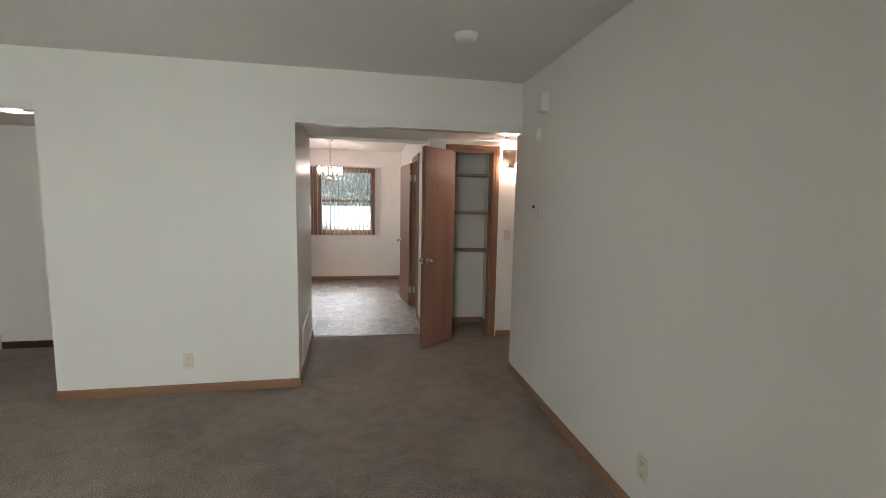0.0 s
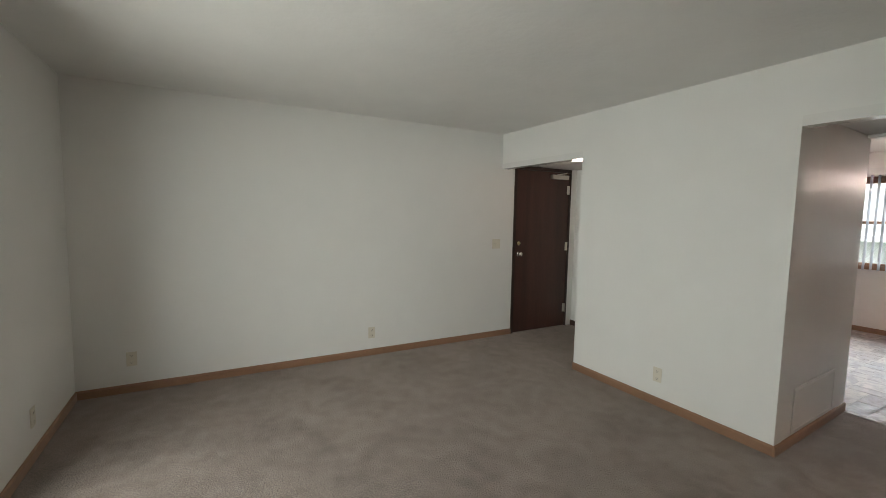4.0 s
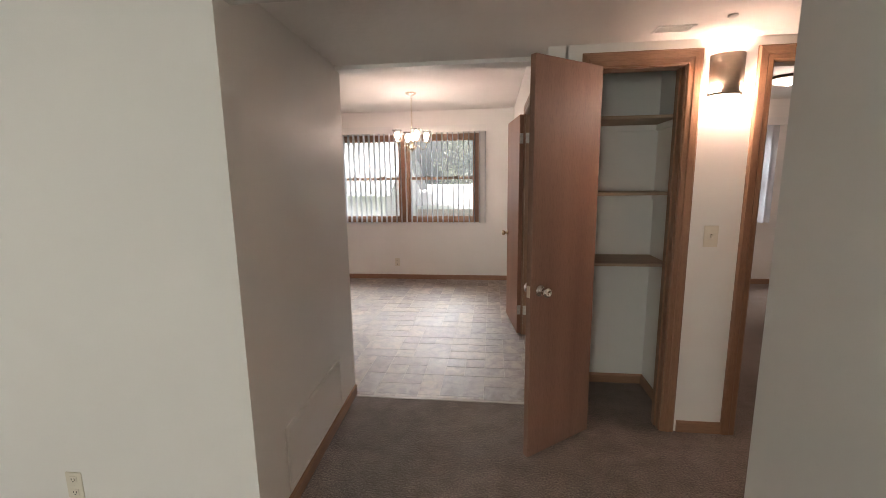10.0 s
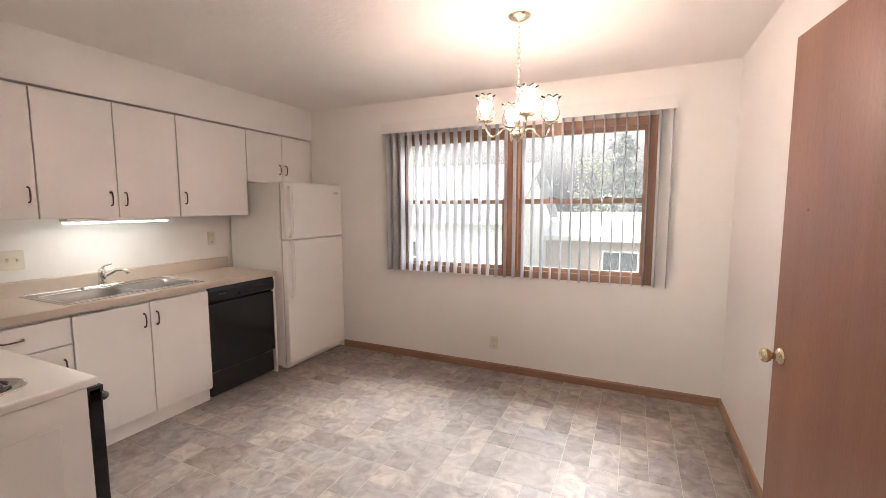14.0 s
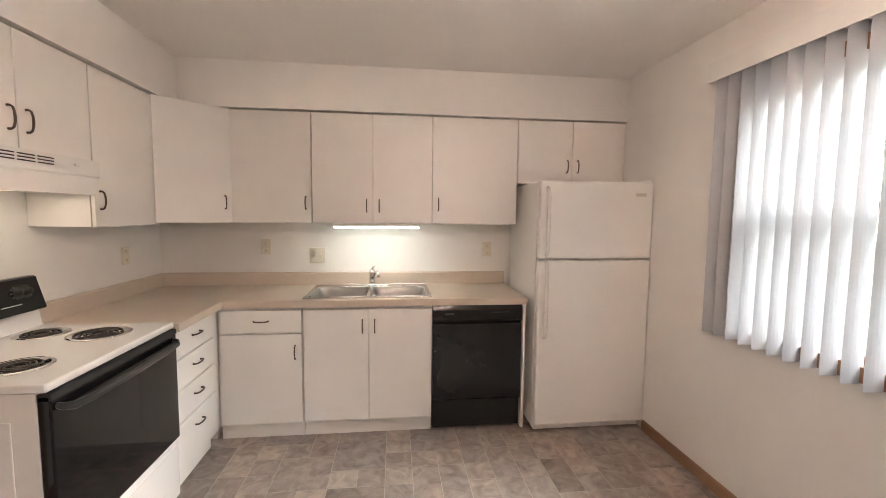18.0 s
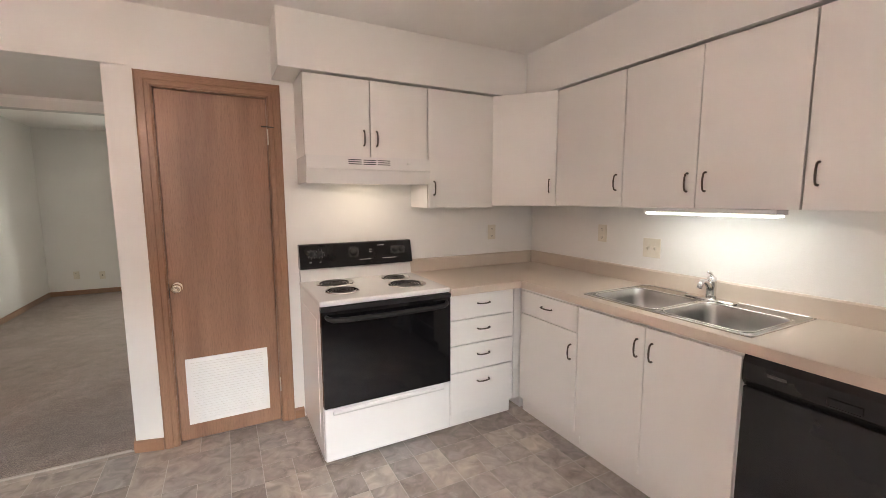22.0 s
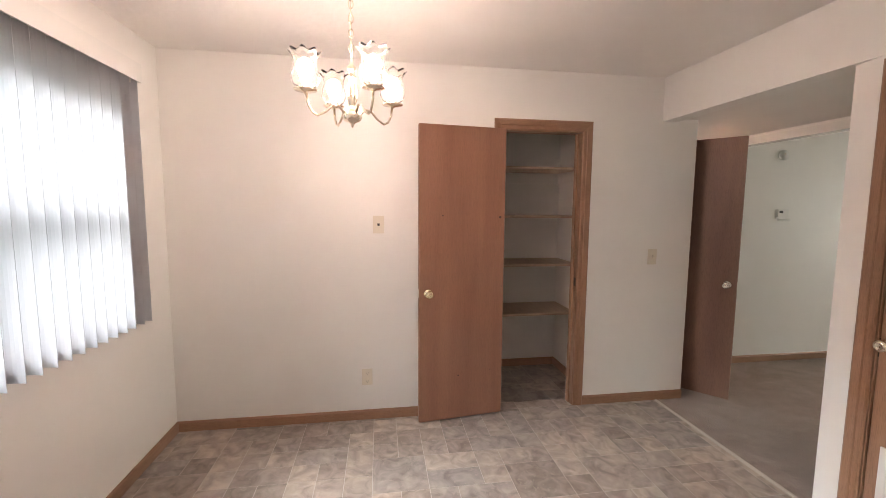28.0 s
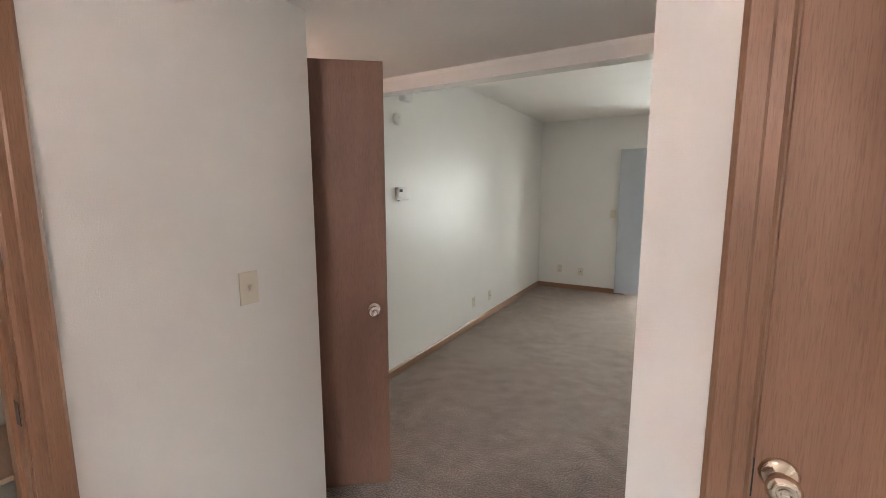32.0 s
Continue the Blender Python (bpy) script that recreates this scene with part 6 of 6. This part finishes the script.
def broadleaf(x, y, z, h, r, seed, n=2200, leaf=0.16):
    rng = random.Random(seed)
    t = thing("tree", pose(x, y, z), "green leafy tree outside", "tree", "trees outside")
    bm = tube(bmesh.new(), [(0, 0, 0), (0.05 * h * rng.uniform(-1, 1), 0.04 * h * rng.uniform(-1, 1), h * 0.3), (0.03 * h, 0, h * 0.55), (0, 0.03 * h, h * 0.85)], [h * 0.028, h * 0.022, h * 0.015, h * 0.004], 9)
    cl = []
    for k in range(11):
        a, f = rng.uniform(0, 6.28), rng.uniform(0.3, 0.8)
        e = Vector((math.cos(a) * r * rng.uniform(0.4, 0.9), math.sin(a) * r * rng.uniform(0.4, 0.9), h * (f + rng.uniform(0.08, 0.22))))
        tube(bm, [(0, 0, h * f * 0.8), tuple(e * 0.55 + Vector((0, 0, h * f * 0.35))), tuple(e)], [h * 0.010, h * 0.007, h * 0.003], 6)
        cl.append((e, r * rng.uniform(0.28, 0.5)))
    cl.append((Vector((0, 0, h * 0.92)), r * 0.4))
    part("trunk", bm, M_BARK, t)
    bm = bmesh.new()

    def place():
        c, q = rng.choice(cl)
        d = Vector((rng.gauss(0, 1), rng.gauss(0, 1), rng.gauss(0, 0.8)))
        return c + d.normalized() * q * rng.uniform(0.35, 1.1)
    leaf_cloud(bm, n, place, leaf, rng)
    part("crown", bm, M_LEAF, t)


def conifer(x, y, z, h, r, seed, n=2600):
    rng = random.Random(seed)
    t = thing("tree", pose(x, y, z), "tall dark green conifer outside", "tree", "trees outside")
    part("trunk", tube(bmesh.new(), [(0, 0, 0), (0, 0, h * 0.5), (0.02, 0, h)], [h * 0.02, h * 0.012, 0.02], 8), M_BARK, t)
    bm = bmesh.new()
    br = []
    for k in range(70):
        f = rng.uniform(0.1, 0.98)
        a = rng.uniform(0, 6.28)
        L = r * (1 - f) ** 0.8 * rng.uniform(0.7, 1.1) + 0.1
        br.append((Vector((0, 0, h * f)), Vector((math.cos(a) * L, math.sin(a) * L, h * f - L * rng.uniform(0.1, 0.35)))))

    def place():
        p, q = rng.choice(br)
        f = rng.uniform(0.15, 1.0)
        return p.lerp(q, f) + Vector((rng.gauss(0, 0.16), rng.gauss(0, 0.16), rng.gauss(0, 0.1)))
    leaf_cloud(bm, n, place, 0.20, rng)
    part("crown", bm, M_PINE, t)


conifer(3.8, 24.0, G, 10.5, 3.6, 3)
conifer(-0.6, 37.0, G, 9.5, 3.2, 4)
broadleaf(-2.2, 44.0, G, 8.5, 3.6, 5)
broadleaf(-26.0, 46.0, G, 10.0, 5.5, 6)
broadleaf(-19.0, 44.0, G, 10.0, 5.0, 7)
broadleaf(4.8, 42.0, G, 8.5, 4.0, 8)
broadleaf(11.0, 36.0, G, 9.5, 4.5, 9)
# bushes and trees on the slope beyond the deck
for i, (x, y, h, r) in enumerate(((-7.5, -3.2, 4.4, 2.2), (-10.0, -4.2, 6.5, 3.0), (-12.0, -1.5, 6.5, 3.0), (-6.5, -6.5, 4.6, 2.6), (-9.5, -9.0, 6.5, 3.4), (-3.2, -7.0, 4.2, 2.4), (-0.5, -7.5, 4.6, 2.5), (2.6, -7.0, 5.0, 2.6), (-6.0, -11.0, 8.0, 3.8), (0.0, -12.0, 8.0, 3.8), (-12.5, -6.0, 6.0, 3.2))):
    broadleaf(x, y, G, h, r, 20 + i, 2600, 0.13)

# neighbouring house with clapboard walls
hs = thing("house", pose(0, 0, G), "white clapboard house with a grey shingle roof", "house")
HX0, HX1, HY0, HY1, HE, HR = -19.0, -4.0, 19.5, 28.0, 3.75, 6.0
part("wall", nbox(HX0, HX1, HY0 + 0.03, HY1, 0, HE), M_SIDING, hs)
bm = bmesh.new()
nrow = 22
for i in range(nrow):
    z0 = i * HE / nrow
    prism(bm, [(HY0 + 0.03, z0), (HY0 - 0.004, z0), (HY0 + 0.022, z0 + HE / nrow), (HY0 + 0.03, z0 + HE / nrow)], 0, HX0, HX1)
    prism(bm, [(HX1, z0), (HX1 + 0.03, z0), (HX1 + 0.004, z0 + HE / nrow), (HX1, z0 + HE / nrow)], 1, HY0 + 0.03, HY1)
part("clapboards", bm, M_SIDING, hs)
ymid = (HY0 + HY1) / 2
part("gable", prism(bmesh.new(), [(HY0 + 0.03, HE), (HY1, HE), (ymid, HR - 0.1)], 0, HX0, HX1), M_SIDING, hs)
part("roof", prism(bmesh.new(), [(HY0 - 0.5, HE - 0.15), (ymid, HR), (HY1 + 0.5, HE - 0.15), (HY1 + 0.5, HE), (ymid, HR + 0.16), (HY0 - 0.5, HE)], 0, HX0 - 0.4, HX1 + 0.4), M_ROOF, hs)
part("gutter", nbox(HX0 - 0.4, HX1 + 0.4, HY0 - 0.60, HY0 - 0.49, HE - 0.16, HE - 0.03), M_SIDING, hs)
for wx in (-16.0, -12.2, -8.6):
    w = part("window", nbox(wx, wx + 1.2, HY0 - 0.03, HY0 + 0.03, 1.5, 2.9), M_SIDING, hs)
    part("pane", boxes((wx + 0.08, wx + 1.12, HY0 - 0.04, HY0 - 0.03, 1.58, 2.17), (wx + 0.08, wx + 1.12, HY0 - 0.04, HY0 - 0.03, 2.23, 2.82)), M_DARKWIN, w)

# low brick garage with a pale roof
gb = thing("garage", pose(0, 0, G), "low red brick garage building with a pale metal roof", "building")
part("wall", nbox(-5.0, 9.0, 27.0, 33.0, 0, 2.6), M_MORTAR, gb)
bm = bmesh.new()
rows = 30
for i in range(rows):
    z0 = 0.02 + i * 0.0855
    x = -5.0 + (0.125 if i % 2 else 0.0)
    while x < 8.95:
        if not (-1.2 < x + 0.12 < 0.5 and 0.95 < z0 < 1.95):
            x1 = min(x + 0.235, 9.0)
            v = [bm.verts.new(p) for p in ((x, 26.985, z0), (x1, 26.985, z0), (x1, 26.985, z0 + 0.072), (x, 26.985, z0 + 0.072), (x, 27.0, z0), (x1, 27.0, z0), (x1, 27.0, z0 + 0.072), (x, 27.0, z0 + 0.072))]
            for q in ((0, 1, 2, 3), (0, 4, 5, 1), (3, 2, 6, 7), (0, 3, 7, 4), (1, 5, 6, 2)):
                bm.faces.new([v[j] for j in q])
        x += 0.25
ob = part("bricks", bm, M_BRICK, gb)
ob["kind"] = "stuff"
gw = part("window", boxes((-1.2, 0.5, 26.96, 27.0, 0.95, 1.05), (-1.2, 0.5, 26.96, 27.0, 1.93, 2.03), (-1.2, -1.12, 26.96, 27.0, 1.05, 1.93), (0.42, 0.5, 26.96, 27.0, 1.05, 1.93), (-0.39, -0.31, 26.96, 27.0, 1.05, 1.93)), M_SIDING, gb)
part("pane", nbox(-1.12, 0.42, 26.98, 26.995, 1.05, 1.93), M_DARKWIN, gw)
part("roof", prism(bmesh.new(), [(26.5, 2.55), (30.0, 3.75), (33.5, 2.55), (33.5, 2.70), (30.0, 3.90), (26.5, 2.70)], 0, -5.4, 9.4), M_ROOF_LIGHT, gb)
part("fascia", nbox(-5.4, 9.4, 26.46, 26.50, 2.50, 2.72), M_SIDING, gb)


# ---- vinyl floor tiles ----
def floor_tiles():
    """Six-inch grid of square, double and large tiles with thin joints; the middle of the room as parts, the rest joined."""
    u, gap, t = 0.1524, 0.0028, 0.0009
    gx0, gy0 = 0.162 - 24 * u, 6.858 - 14 * u
    rng = random.Random(11)
    areas = ((-2.72, KE - 0.001, 4.84, KN - 0.001), (KE, KE + 0.1, 5.537, 6.113), (KE + 0.1, 1.638, 5.312, 6.298))
    nx, ny = 36, 24
    used = set()
    cells = []
    for j in range(ny):
        for i in range(nx):
            if (i, j) in used:
                continue
            r = rng.random()
            w, h = (2, 2) if r < 0.10 else (2, 1) if r < 0.24 else (1, 2) if r < 0.36 else (1, 1)
            if any((i + a, j + b) in used or i + a >= nx or j + b >= ny for a in range(w) for b in range(h)):
                w, h = 1, 1
            for a in range(w):
                for b in range(h):
                    used.add((i + a, j + b))
            cells.append((gx0 + i * u, gy0 + j * u, gx0 + (i + w) * u, gy0 + (j + h) * u))
    shared = {}
    rest = bmesh.new()
    count = 0
    for x0, y0, x1, y1 in cells:
        for ax0, ax1, ay0, ay1 in areas:
            a0, a1, b0, b1 = max(x0, ax0), min(x1, ax1), max(y0, ay0), min(y1, ay1)
            if a1 - a0 < 0.012 or b1 - b0 < 0.012:
                continue
            w, h = a1 - a0 - gap, b1 - b0 - gap
            near = -2.0 < (a0 + a1) / 2 < 0.80 and 5.0 < (b0 + b1) / 2 < 7.95 and count < 300
            if near:
                key = (round(w, 4), round(h, 4))
                if key not in shared:
                    shared[key] = mesh_of(tile_bm(bmesh.new(), 0, 0, w, h, t), "tile", M_TILE)
                ob = new("tile", shared[key])
                ob.parent = vinyl
                ob.location = (a0 + gap / 2, b0 + gap / 2, -0.0009)
                count += 1
            else:
                tile_bm(rest, a0 + gap / 2, b0 + gap / 2, w, h, t, -t)
    ob = part("tiles_rest", rest, M_TILE_REST, vinyl)
    ob["kind"] = "stuff"


def tile_bm(bm, x, y, w, h, t, z=0.0):
    e = 0.0004
    lo = [bm.verts.new(p) for p in ((x, y, z), (x + w, y, z), (x + w, y + h, z), (x, y + h, z))]
    mid = [bm.verts.new(p) for p in ((x, y, z + t - e), (x + w, y, z + t - e), (x + w, y + h, z + t - e), (x, y + h, z + t - e))]
    hi = [bm.verts.new(p) for p in ((x + e, y + e, z + t), (x + w - e, y + e, z + t), (x + w - e, y + h - e, z + t), (x + e, y + h - e, z + t))]
    for a, b in ((lo, mid), (mid, hi)):
        for i in range(4):
            bm.faces.new((a[i], a[(i + 1) % 4], b[(i + 1) % 4], b[i]))
    bm.faces.new(hi)
    return bm


floor_tiles()
